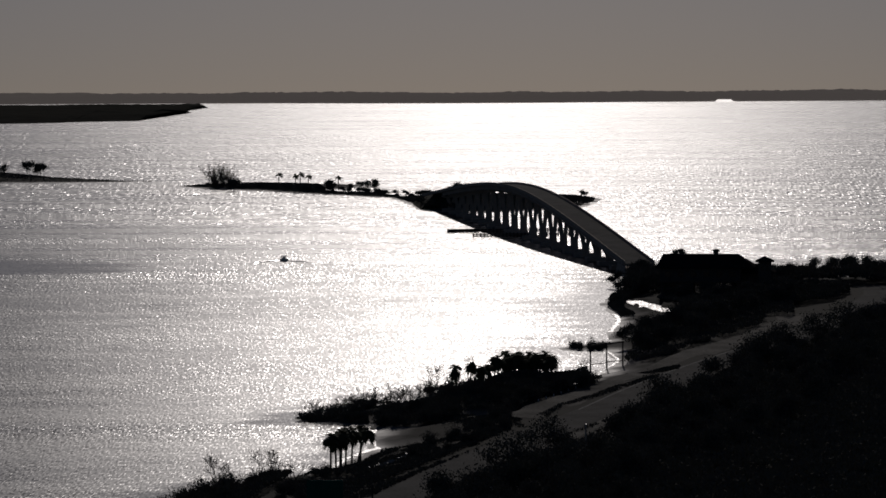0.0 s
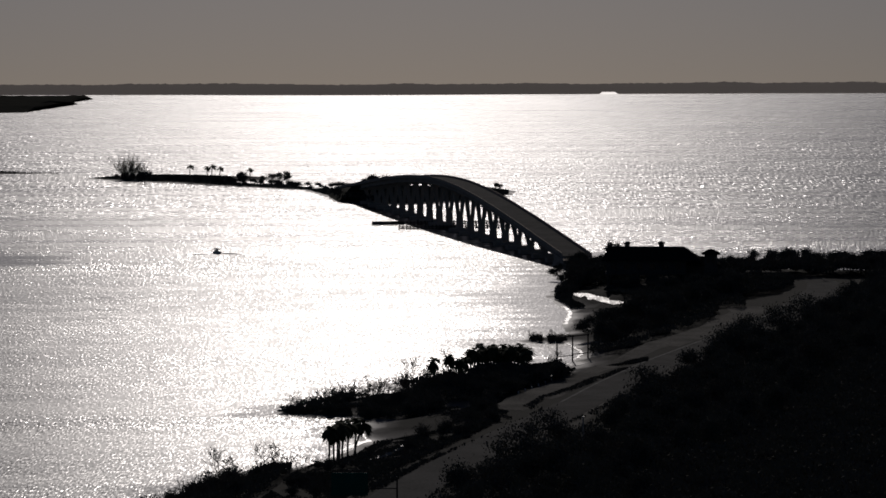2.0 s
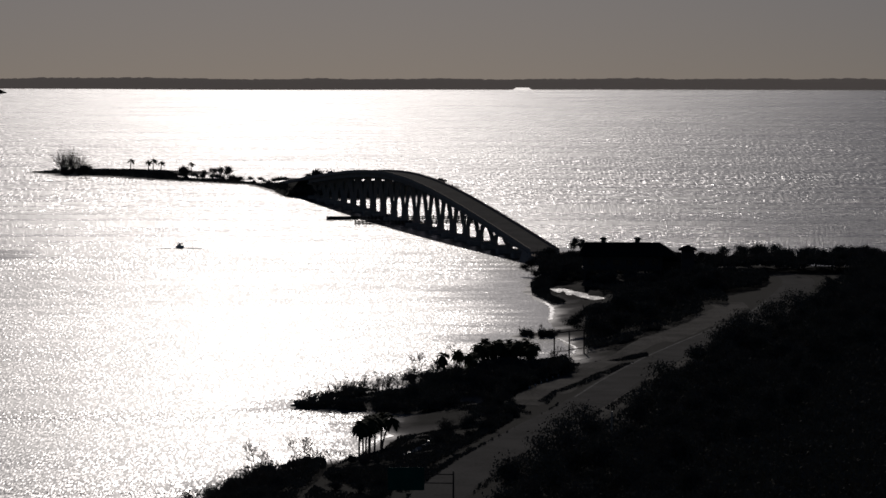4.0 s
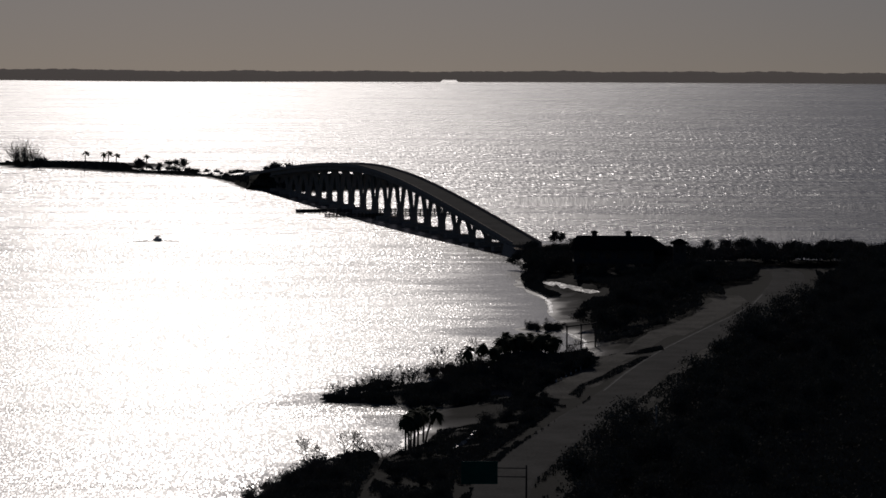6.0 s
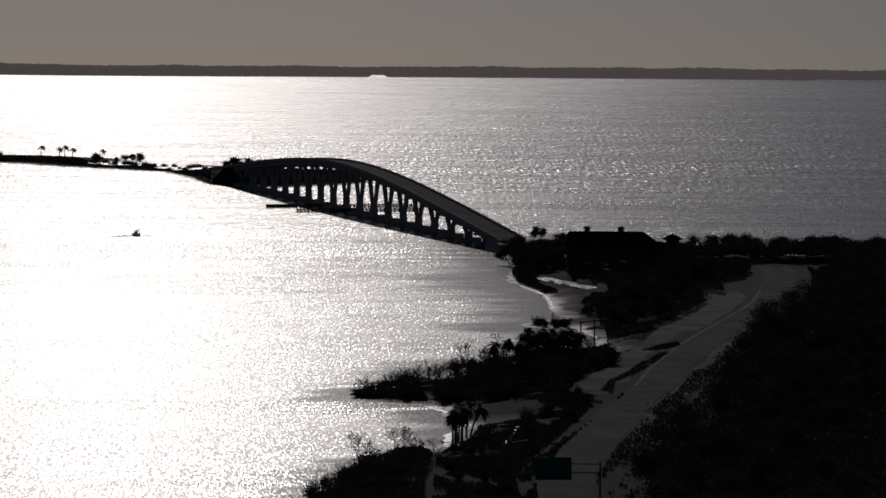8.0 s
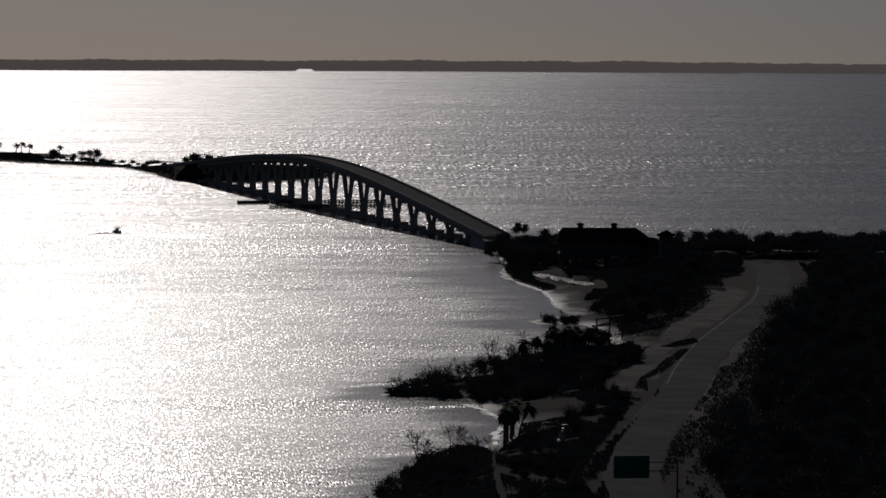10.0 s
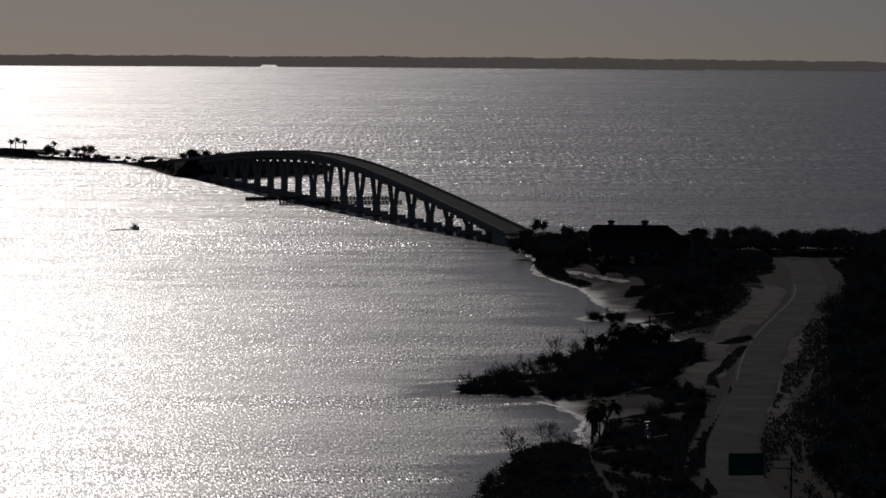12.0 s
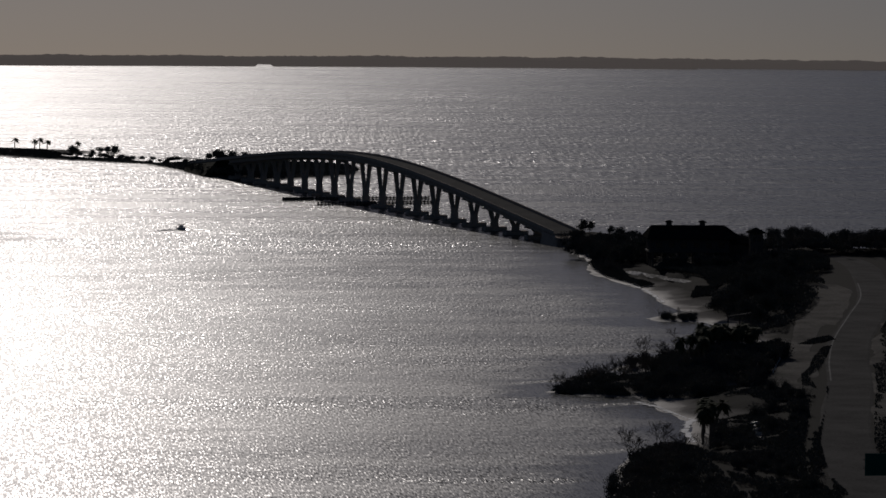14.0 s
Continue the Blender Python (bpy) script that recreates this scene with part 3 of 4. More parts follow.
def make_tree(seed, height, spread, leaves, leaf_size, label, name="broadleaf_tree", category="tree", group=""):
    rng = random.Random(seed)
    ob = empty(name, (0, 0, 0), label=label, category=category, group=group)
    s, tips = Solid(), []
    limb(s, rng, (0, 0, -0.3), (rng.gauss(0, 0.08), rng.gauss(0, 0.08), 1), height * 0.42, 0.05 * height * 0.55, 3, tips)
    part("trunk", s.data(), BARK, ob)
    c = Solid()
    top = max(t[2] for t in tips)
    for _ in range(leaves):
        t = Vector(rng.choice(tips))
        t = Vector((t.x * spread, t.y * spread, t.z * height * 0.93 / top))
        r = 0.13 * height
        c.leaf(t + Vector((rng.gauss(0, r), rng.gauss(0, r), rng.gauss(0, r * 0.6))), leaf_size * rng.uniform(0.6, 1.4), rng)
    part("crown", c.data(), FOLIAGE, ob)
    return ob


def make_shrub(seed, height, width, leaves, label, name="shrub", category="shrub", twigs=14, leaf_size=0.28):
    rng = random.Random(seed)
    ob = empty(name, (0, 0, 0), label=label, category=category)
    s, tips = Solid(), []
    for k in range(twigs):
        a = rng.uniform(0, 2 * math.pi)
        lean = rng.uniform(0.1, 0.9)
        limb(s, rng, (rng.gauss(0, 0.03), rng.gauss(0, 0.03), -0.2), (math.cos(a) * lean, math.sin(a) * lean, 1), height * rng.uniform(0.45, 0.75), 0.07, 1, tips, least=0.03)
    part("stem", s.data(), BARK, ob)
    c = Solid()
    for _ in range(leaves):
        t = Vector(rng.choice(tips)) * rng.uniform(0.25, 1.0)
        c.leaf(t + Vector((rng.gauss(0, width * 0.16), rng.gauss(0, width * 0.16), rng.gauss(0, height * 0.08))), leaf_size * rng.uniform(0.6, 1.5), rng)
    part("foliage", c.data(), FOLIAGE, ob)
    return ob


def make_bare(seed, height, label, name="bare_tree", depth=4, spread=0.35, wood=None):
    rng = random.Random(seed)
    ob = empty(name, (0, 0, 0), label=label, category="tree")
    s, tips = Solid(), []
    for k in range(3 if spread > 0.5 else 1):
        limb(s, rng, (rng.gauss(0, 0.3), rng.gauss(0, 0.3), -0.3), (rng.gauss(0, spread), rng.gauss(0, spread), 1), height * 0.42, 0.024 * height, depth, tips, fork=3 if depth > 3 else 2, least=0.03)
    part("trunk", s.data(), wood or BARK, ob)
    return ob


def make_palm(seed, height, label, fronds=26, lean=0.06, ragged=0.0, towards=None, skirt=-0.9):
    rng = random.Random(seed)
    ob = empty("cabbage_palm", (0, 0, 0), label=label, category="palm")
    a, k = rng.uniform(0, 6.28) if towards is None else towards, 7
    path = [(math.cos(a) * lean * height * (i / k) ** 1.6, math.sin(a) * lean * height * (i / k) ** 1.6, -0.3 + (height + 0.3) * i / k) for i in range(k + 1)]
    part("trunk", Solid().tube(path, [0.24, 0.2, 0.19, 0.18, 0.18, 0.18, 0.19, 0.17], 8).data(), BARK, ob)
    top, c = Vector(path[-1]), Solid()
    for i in range(fronds):
        yaw, pitch = rng.uniform(0, 6.28), rng.uniform(skirt, 1.2)
        if rng.random() < ragged:
            yaw, pitch = 0.3 + rng.gauss(0, 0.35), rng.uniform(-1.0, 0.2)
        d = Vector((math.cos(yaw) * math.cos(pitch), math.sin(yaw) * math.cos(pitch), math.sin(pitch)))
        side = d.cross(Vector((0, 0, 1))).normalized()
        ln = rng.uniform(1.3, 2.1)
        prev = None
        for j in range(6):
            q = j / 5
            p = top + d * ln * q + Vector((0, 0, -0.55 * q * q * ln))
            w = (0.03, 0.2, 0.42, 0.48, 0.36, 0.05)[j]
            row = (p - side * w + Vector((0, 0, -0.25 * w)), p, p + side * w + Vector((0, 0, -0.25 * w)))
            if prev:
                c.quad(prev[0], prev[1], row[1], row[0])
                c.quad(prev[1], prev[2], row[2], row[1])
            prev = row
        for j in range(5):
            off = side * rng.uniform(-0.5, 0.5)
            p = top + d * ln * 0.9 + off + Vector((0, 0, -0.5 * ln))
            c.quad(p, p + side * 0.07, p + d * 0.5 + Vector((0, 0, -0.45)))
    part("crown", c.data(), FROND, ob)
    return ob


rng = random.Random(11)

# the wood on the landward side of the road
wood_kinds = [make_tree(20 + k, 8.0 + k * 0.7, 1.15, 2600, 0.42, "dark wind-thinned broadleaf tree in the roadside wood", group="trees of the roadside wood") for k in range(4)]
spots = []
tries = 0
while len(spots) < 165 and tries < 60000:
    tries += 1
    y = rng.uniform(455, 1000)
    x = rng.uniform(-30, 110)
    rp = min(road_pts, key=lambda p: (p.x - x) ** 2 + (p.y - y) ** 2)
    i = road_pts.index(rp)
    d = (road_pts[min(i + 1, len(road_pts) - 1)] - road_pts[max(i - 1, 0)]).normalized()
    off = (x - rp.x) * d.y - (y - rp.y) * d.x
    edge = 15.5 + 3.0 * noise.noise((y * 0.02, 0.5, 0)) if y > 600 else 11.5
    if off < edge or off > 42:
        continue
    if any((x - a) ** 2 + ((y - b) * 0.55) ** 2 < 14 for a, b in spots):
        continue
    spots.append((x, y))
used = {}


# open sand and low ground, free of shrubs: (x, y, half width, half length, tallest growth left on it)
OPEN = [(-31, 647, 9.5, 15, 0.0), (-21.5, 668, 4.0, 18, 0.3), (-37, 704, 6.5, 16, 0.4), (-33.5, 604, 3.0, 26, 0.1), (-14, 508, 3.0, 16, 0.8)]


def plant(ob, x, y, z, rz, scale, tall=1.0):
    """The first call moves the template itself into place, later ones copy it."""
    if ob.name.startswith("shrub") and any(((x - a) / rx) ** 2 + ((y - b) / ry) ** 2 < 1 for a, b, rx, ry, _ in OPEN):
        return None
    if ob.name not in used:
        used[ob.name] = True
        ob.matrix_basis = pose(x, y, z, 0, 0, rz) @ Matrix.Diagonal((scale, scale, scale * tall, 1))
        return ob
    c = copy_thing(ob, Matrix.Identity(4))
    c.matrix_basis = pose(x, y, z, 0, 0, rz) @ Matrix.Diagonal((scale, scale, scale * tall, 1))
    return c


for x, y in spots:
    plant(rng.choice(wood_kinds), x, y, ground_at(x, y), rng.uniform(0, 360), rng.uniform(0.62, 0.95))

# belt of trees behind the building and along the far bank of the island
belt = [make_tree(40 + k, 8.5, 1.0, 2000, 0.4, "dark tree in the belt behind the landing", group="trees behind the landing") for k in range(2)]
for k in range(52):
    x = 58 + 1.5 * k + rng.uniform(-2, 2)
    y = 1040 + rng.uniform(-4, 38) + 0.25 * (x - 58)
    if min((p.x - x) ** 2 + (p.y - y) ** 2 for p in road_pts) > 49:
        plant(rng.choice(belt), x, y, ground_at(x, y), rng.uniform(0, 360), rng.uniform(0.6, 0.84) * (0.75 if x < 66 else 1.0))

# thicket between the beach and the parking strip
thicket = [make_tree(60 + k, 6.0, 1.2, 1800, 0.36, "low dense dark tree in the shore thicket", group="trees of the shore thicket") for k in range(3)]
for k in range(58):
    for _ in range(40):
        x, y = rng.uniform(8, 58), rng.uniform(800, 990)
        left, right = 11 + 0.3 * max(0, y - 858), 15 + (y - 800) * 0.27
        if left < x < right and not (15 < x < 33 and 960 < y < 1012):
            plant(rng.choice(thicket), x, y, ground_at(x, y), rng.uniform(0, 360), rng.uniform(0.75, 1.1))
            break

for x, y in ((10, 1060), (15, 1075), (18, 1095), (14, 1045), (20, 1030), (22, 1060), (24, 1085), (17, 1112), (27, 1040), (30, 1100), (13, 1052), (26, 1078), (22, 1100), (11, 1024), (14, 1018), (17, 1024), (13, 1034), (19, 1016), (17, 1036), (22, 1042), (20, 1050), (25, 1028), (29, 1022), (34, 1024)):
    plant(rng.choice(thicket), x + 1, y, ground_at(x + 1, y), rng.uniform(0, 360), rng.uniform(0.7, 1.0))

for k in range(26):
    x, y = 21 + rng.uniform(0, 29), 977 + rng.uniform(0, 13)
    plant(rng.choice(thicket), x, y, ground_at(x, y), rng.uniform(0, 360), rng.uniform(0.5, 0.66))


def leaf_cover(name, outline, count, low, high, size, label, seed, patch=0.0, lane=False, shore=MAIN, top=MAIN_TOP, ponds=PONDS):
    """Leaves of undergrowth or closed canopy, spread over an outline, in uneven mounds."""
    r = np.random.RandomState(seed)
    box_lo, box_hi = np.min(outline, axis=0), np.max(outline, axis=0)
    pts = r.uniform(box_lo, box_hi, (count * 4, 2))
    pts = pts[inside_distance(pts[:, 0], pts[:, 1], list(outline)) > 0]
    if lane:
        keep = np.array([noise.noise(((x - 0.28 * y) * 0.22, y * 0.011, seed)) + 0.35 * noise.noise((x * 0.5, y * 0.2, seed)) > patch for x, y in pts])
    else:
        keep = np.array([noise.noise((x * 0.11, y * 0.06, seed)) > patch for x, y in pts])
    pts = pts[keep][:count]
    rise = np.array([0.62 + 0.5 * noise.noise((x * 0.16, y * 0.13, seed + 5.0)) for x, y in pts])
    base = np.maximum(land_height(pts[:, 0], pts[:, 1], shore, top, MAIN_REACH, ponds), 0)
    z = base + low + (high - low) * np.clip(rise, 0.1, 1.2) * r.uniform(0.55, 1.0, len(pts))
    clear = base > 0.1
    for cx, cy, rx, ry, most in OPEN:
        spot = np.hypot((pts[:, 0] - cx) / rx, (pts[:, 1] - cy) / ry) < 1 + 1.6 * (rise - 0.62)
        z = np.where(spot, np.minimum(z, base + most * r.uniform(0.3, 1, len(z))), z)
        clear &= ~spot | (most > 0)
    for cx, cy, rx, ry in [*ponds, *(POOLS if shore is MAIN else ())]:
        ahead, reach = (ry, 2.4 * ry) if shore is MAIN else (14.0, ry + 8)
        clear &= np.hypot((pts[:, 0] - cx) / rx, (pts[:, 1] - cy + ahead) / reach) > (1.25 if shore is MAIN else 1.0)
    z, pts = z[clear], pts[clear]
    c = np.stack([pts[:, 0], pts[:, 1], z], -1)
    d = r.normal(size=c.shape) * (0.45, 0.45, 1.2)  # leaves mostly hang
    d /= np.linalg.norm(d, axis=1)[:, None]
    e = np.cross(d, r.normal(size=c.shape))
    e /= np.linalg.norm(e, axis=1)[:, None]
    k = (size * r.uniform(0.5, 1.4, len(c)))[:, None]
    v = np.stack([c - d * k * 0.6, c + e * k * 0.35, c + d * k * 0.6, c - e * k * 0.35], 1).reshape(-1, 3)
    ob = part(name, (v.tolist(), np.arange(len(v)).reshape(-1, 4).tolist()), FOLIAGE)
    return tagged(ob, label, "grass" if name == "rough_grass" else "vegetation", kind="stuff")


leaf_cover("woodland_canopy", [(-20, 440), (-12, 520), (2, 575), (20, 640), (38, 715), (58, 790), (78, 850), (94, 930), (104, 1010), (170, 1010), (170, 440)], 270000, 0.5, 5.6, 0.55, "closed dark canopy of the roadside wood", 1, -9)
leaf_cover("undergrowth", [(-18, 440), (-10, 520), (4, 575), (22, 640), (40, 715), (60, 790), (80, 850), (120, 850), (140, 700), (120, 440)], 80000, 0.2, 3.4, 1.15, "dark understorey of the roadside wood", 22, -9)
leaf_cover("undergrowth", [(-22, 440), (-19, 540), (-9, 590), (4, 640), (17, 690), (31, 745), (50, 810), (73, 890), (88, 960), (110, 960), (80, 800), (50, 690), (28, 600), (2, 520), (-10, 440)], 40000, 0.1, 3.0, 0.6, "dense dark undergrowth at the edge of the wood", 2, -9)
leaf_cover("undergrowth", [(-56, 500), (-50, 570), (-44, 598), (-38, 625), (-36, 650), (-26, 664), (-14, 676), (-12, 660), (-20, 622), (-31, 580), (-39, 545), (-42, 500)], 30000, 0.0, 1.0, 0.4, "low dark scrub between the beach and the road", 3, -0.22)
leaf_cover("undergrowth", [(9, 803), (13, 860), (18, 895), (28, 925), (39, 948), (46, 962), (58, 962), (56, 920), (44, 880), (30, 835), (16, 800)], 22000, 0.0, 2.8, 0.5, "dark undergrowth of the shore thicket", 4, -0.25)
leaf_cover("undergrowth", [(9, 1012), (14, 1050), (15, 1100), (20, 1118), (60, 1088), (66, 1040), (56, 1016), (20, 1012)], 30000, 0.0, 4.2, 0.6, "dark undergrowth beside the bridge landing", 5, -9)

leaf_cover("undergrowth", [(-226, 1862), (-200, 1828), (-170, 1800), (-140, 1760), (-104, 1716), (-92, 1650), (-82, 1582), (-66, 1562), (-46, 1560), (-18, 1588), (-2, 1612), (9, 1660), (10, 1690), (-2, 1728), (-18, 1770), (-48, 1792),
                           (-60, 1740), (-96, 1752), (-112, 1785), (-140, 1800), (-150, 1870), (-190, 1895)], 60000, 0.0, 0.6, 0.7, "low dark scrub covering the spit", 6, -0.5, False, SPIT, 0.8, SPIT_PONDS)
leaf_cover("undergrowth", [(-246, 1931), (-262, 1929), (-300, 1924), (-415, 1930), (-415, 2080), (-350, 2050), (-322, 2000), (-300, 1958), (-268, 1937)], 9000, 0.0, 0.7, 0.7, "low dark scrub covering the islet", 21, -0.5, False, WEST, 1.6, ())
leaf_cover("undergrowth", [(-60, 1600), (-30, 1590), (-6, 1612), (3, 1655), (4, 1688), (-6, 1712), (-50, 1730)], 14000, 0.0, 1.4, 0.7, "tangled dark thicket behind the far landing", 7, -0.35, False, SPIT, 0.8, ())
leaf_cover("undergrowth", [(-60, 686), (-50, 681), (-40, 678), (-34, 668), (-24, 669), (-14, 690), (-4, 716), (4, 740), (0, 748), (-16, 744), (-27, 741), (-37, 733), (-48, 708)], 42000, 0.0, 2.6, 0.34, "tangled dark scrub over the promontory", 10, -0.42)
leaf_cover("undergrowth", [(-61, 686.5), (-56, 682.5), (-47, 679.5), (-43, 680), (-44, 688), (-52, 693), (-57, 690)], 9000, 0.0, 0.8, 0.34, "low dark scrub on the tip of the promontory", 23, -9)
leaf_cover("undergrowth", [(-20, 712), (-10, 708), (1, 728), (0, 742), (-18, 738)], 26000, 0.5, 4.3, 0.4, "dark scrub under the palms", 12, -0.5)
leaf_cover("undergrowth", [(-75, 538), (-71, 554), (-65, 574), (-58, 589), (-51, 597), (-50, 575), (-54, 540), (-58, 490), (-84, 490)], 36000, 0.0, 2.3, 0.34, "tangled dark scrub along the near shore", 11, -0.5)
leaf_cover("undergrowth", [(-84, 1576), (-66, 1557), (-45, 1557), (-36, 1600), (-50, 1660), (-84, 1650)], 14000, 0.0, 6.0, 0.8, "dark scrub round the far bridge landing", 9, -9, False, SPIT, 0.8, ())
leaf_cover("undergrowth", [(62, 1030), (66, 1060), (100, 1072), (170, 1072), (170, 1030), (120, 1034), (96, 1038), (70, 1034)], 40000, 0.0, 6.8, 0.75, "dense dark belt of trees and scrub behind the landing", 8, -9)

leaf_cover("undergrowth", [(40, 962), (50, 950), (60, 955), (70, 972), (77, 1000), (78, 1020), (66, 1034), (50, 1022), (46, 985)], 34000, 0.0, 3.6, 0.5, "dark scrub inside the bend of the road", 13, -9)
leaf_cover("undergrowth", [(83, 925), (92, 985), (94, 1005), (104, 1005), (104, 960), (92, 915)], 14000, 0.0, 2.8, 0.5, "low dark scrub outside the bend of the road", 14, -0.25)
leaf_cover("undergrowth", [(9, 764), (14, 763), (21, 767), (21.5, 775), (14, 774), (9, 773)], 2600, 0.0, 0.6, 0.4, "low dark band of leaves across the parking strip", 20, -9)
leaf_cover("undergrowth", [(14, 900), (19, 898), (28, 926), (36, 946), (29, 946), (21, 926)], 9000, 0.0, 1.6, 0.4, "low dark scrub between the beach and the thicket", 25, -0.6)
leaf_cover("undergrowth", [(27, 938), (36, 945), (46, 965), (50, 990), (24, 992), (20, 985), (24, 968), (27, 955)], 22000, 0.0, 2.0, 0.42, "low dark scrub round the pool", 19, -0.5)
leaf_cover("rough_grass", [(-7.5, 668), (-4, 690), (1.5, 703), (9, 727), (16.5, 753), (13, 748), (6, 727), (0, 706), (-5, 692), (-9, 674)], 5000, 0.0, 0.45, 0.35, "rough grass between the parking strip and the road", 15, -0.5)
leaf_cover("rough_grass", [(-30, 500), (-26, 545), (-18, 582), (-6, 628), (7, 676), (18, 722), (31, 768), (49, 826), (58, 830), (42, 770), (28, 722), (15, 672), (2, 628), (-10, 585), (-20, 540), (-24, 500)], 30000, 0.0, 0.5, 0.4, "patchy rough grass on the verge of the road", 16, 0.02, True)
leaf_cover("rough_grass", [(-44, 500), (-41, 545), (-34, 585), (-22, 628), (-12, 662), (-5, 668), (-15, 630), (-27, 585), (-36, 542), (-40, 500)], 22000, 0.0, 0.6, 0.4, "patchy rough grass on the shoulder of the road", 17, -0.1, True)

leaf_cover("undergrowth", [(5.5, 948), (4.5, 975), (5, 997), (11, 998), (11.5, 985), (12.5, 965), (13.5, 948)], 12000, 0.0, 1.5, 0.36, "low dark scrub on the bank beside the pool", 24, -9)
leaf_cover("undergrowth", [(5, 994), (5, 1012), (12, 1046), (17, 1046), (15, 1012), (10, 998)], 9000, 0.0, 2.6, 0.4, "dark scrub along the bank below the building", 18, -0.5)

# scrub on the promontory, along the bank and by the near shore
scrub = [make_shrub(80 + k, 3.2 + 0.5 * k, 3.2, 1500, "dense dark shrub on the sandy bank") for k in range(4)]
PROM = [(-57, 687), (-46, 680), (-34, 668), (-24, 669), (-14, 690), (-4, 716), (3, 738), (-2, 744), (-16, 741), (-27, 739), (-36, 732), (-46, 708)]
count = 0
while count < 105:
    x, y = rng.uniform(-58, 6), rng.uniform(664, 770)
    if inside_distance(x, y, PROM) > -0.5 and all(((x - a) / rx) ** 2 + ((y - b + ry) / (2.6 * ry)) ** 2 > 1.7 for a, b, rx, ry in PONDS):
        count += 1
        reach = min(1.0, 0.45 + (x + 58) / 40)
        plant(rng.choice(scrub), x, y, ground_at(x, y), rng.uniform(0, 360), rng.uniform(0.6, 1.0) * reach)
NEAR = [(-74, 538), (-70, 553), (-64, 573), (-57, 587), (-52, 594), (-51, 575), (-56, 540), (-60, 500), (-82, 500)]
count = 0
while count < 28:
    x, y = rng.uniform(-92, -50), rng.uniform(500, 595)
    if inside_distance(x, y, NEAR) > 0:
        count += 1
        plant(rng.choice(scrub), x, y, ground_at(x, y), rng.uniform(0, 360), rng.uniform(0.55, 1.0))
for k in range(28):
    y = rng.uniform(600, 668)
    x = -37 + (y - 600) * 0.26 + rng.uniform(0, 10)
    plant(rng.choice(scrub), x, y, ground_at(x, y), rng.uniform(0, 360), rng.uniform(0.4, 0.7))
for k in range(30):
    y = rng.uniform(500, 600)
    x = rng.uniform(-52, -43) + (y - 500) * 0.06
    plant(rng.choice(scrub), x, y, ground_at(x, y), rng.uniform(0, 360), rng.uniform(0.35, 0.65))
for k in range(30):
    y = rng.uniform(1010, 1120)
    x = 14 + rng.uniform(0, 14)
    plant(rng.choice(scrub), x, y, ground_at(x, y), rng.uniform(0, 360), rng.uniform(0.7, 1.3))
for k in range(16):
    y = 996 + 2.5 * k
    x = 9 + rng.uniform(-2, 4) + 0.08 * (y - 996)
    plant(rng.choice(scrub), x, y, ground_at(x, y), rng.uniform(0, 360), rng.uniform(0.45, 0.75))
for k in range(14):
    x, y = 2 + rng.uniform(-6, 4), 848 + rng.uniform(-3, 6)
    plant(rng.choice(scrub), x, y, 0.1, rng.uniform(0, 360), rng.uniform(0.4, 0.6))

# palms
palms = [make_palm(100 + k, 6.3 + 0.3 * k, "cabbage palm with a shaggy dark crown on the beach", fronds=42, lean=0.03 + 0.02 * k, skirt=-1.35) for k in range(4)]
for x, y, h in ((-44.6, 601, 1.02), (-43.4, 607, 0.98), (-42.7, 611, 1.0), (-43.9, 604, 0.9), (-41.8, 614, 0.95), (-42.9, 603, 1.06), (-40.6, 619, 0.92)):
    plant(palms[0 if h > 1 else rng.randint(0, 2)], x, y, ground_at(x, y), rng.uniform(0, 360), 1.0, h)
leaning = make_palm(110, 6.2, "cabbage palm leaning away from its clump", lean=0.3, towards=0.0)
plant(leaning, -40.6, 612, ground_at(-40.6, 612), 0, 1.0)
for x, y, h in ((-26.7, 710, 0.95), (-24.1, 715, 0.9), (-21.4, 711, 0.92), (-20.3, 718, 0.85), (-18.4, 724, 0.9), (-19.2, 727, 0.95)):
    plant(rng.choice(palms), x, y, ground_at(x, y) + 0.3, rng.uniform(0, 360), 1.0, h * rng.uniform(0.95, 1.15))
for k in range(26):
    x = -17.4 + 10.6 * (k + 0.5 * rng.random()) / 26
    y = 731 + rng.uniform(-7, 6)
    plant(rng.choice(palms), x, y, ground_at(x, y) + 0.2, rng.uniform(0, 360), rng.uniform(0.9, 1.1), rng.uniform(0.78, 0.97))
wind = [make_palm(120 + k, 9.3, "tall palm with wind-torn fronds on the spit", fronds=26, lean=0.02, ragged=0.5, skirt=-1.3) for k in range(2)]
for x, y, h in ((-166, 1802, 1.0), (-155.5, 1787, 0.98), (-153, 1785, 1.08), (-149, 1789, 0.9), (-133, 1790, 0.82)):
    plant(rng.choice(wind), x, y, spit_at(x, y), rng.uniform(-30, 30), 1.4, h * 0.66)

# bare storm-stripped trees
bare = [make_bare(130 + k, 7.0 + k, "leafless storm-stripped tree on the bank") for k in range(3)]
for x, y, sc in ((-31, 725, 1.0), (-29, 719, 0.95), (-27, 728, 0.9), (-33, 722, 0.8), (-22, 731, 0.95), (-2, 756, 0.8), (0, 762, 0.7), (-48, 690, 0.55), (-44, 700, 0.6), (-36, 722, 0.65), (-40, 712, 0.6),
                 (-56, 587, 0.8), (-62, 577, 0.85), (-60.5, 579, 0.75), (-54.5, 589, 0.7), (14, 1085, 0.8), (15, 1070, 1.0), (-4, 851, 0.3), (1, 853, 0.35)):
    plant(rng.choice(bare), x, y, max(ground_at(x, y), 0), rng.uniform(0, 360), sc)
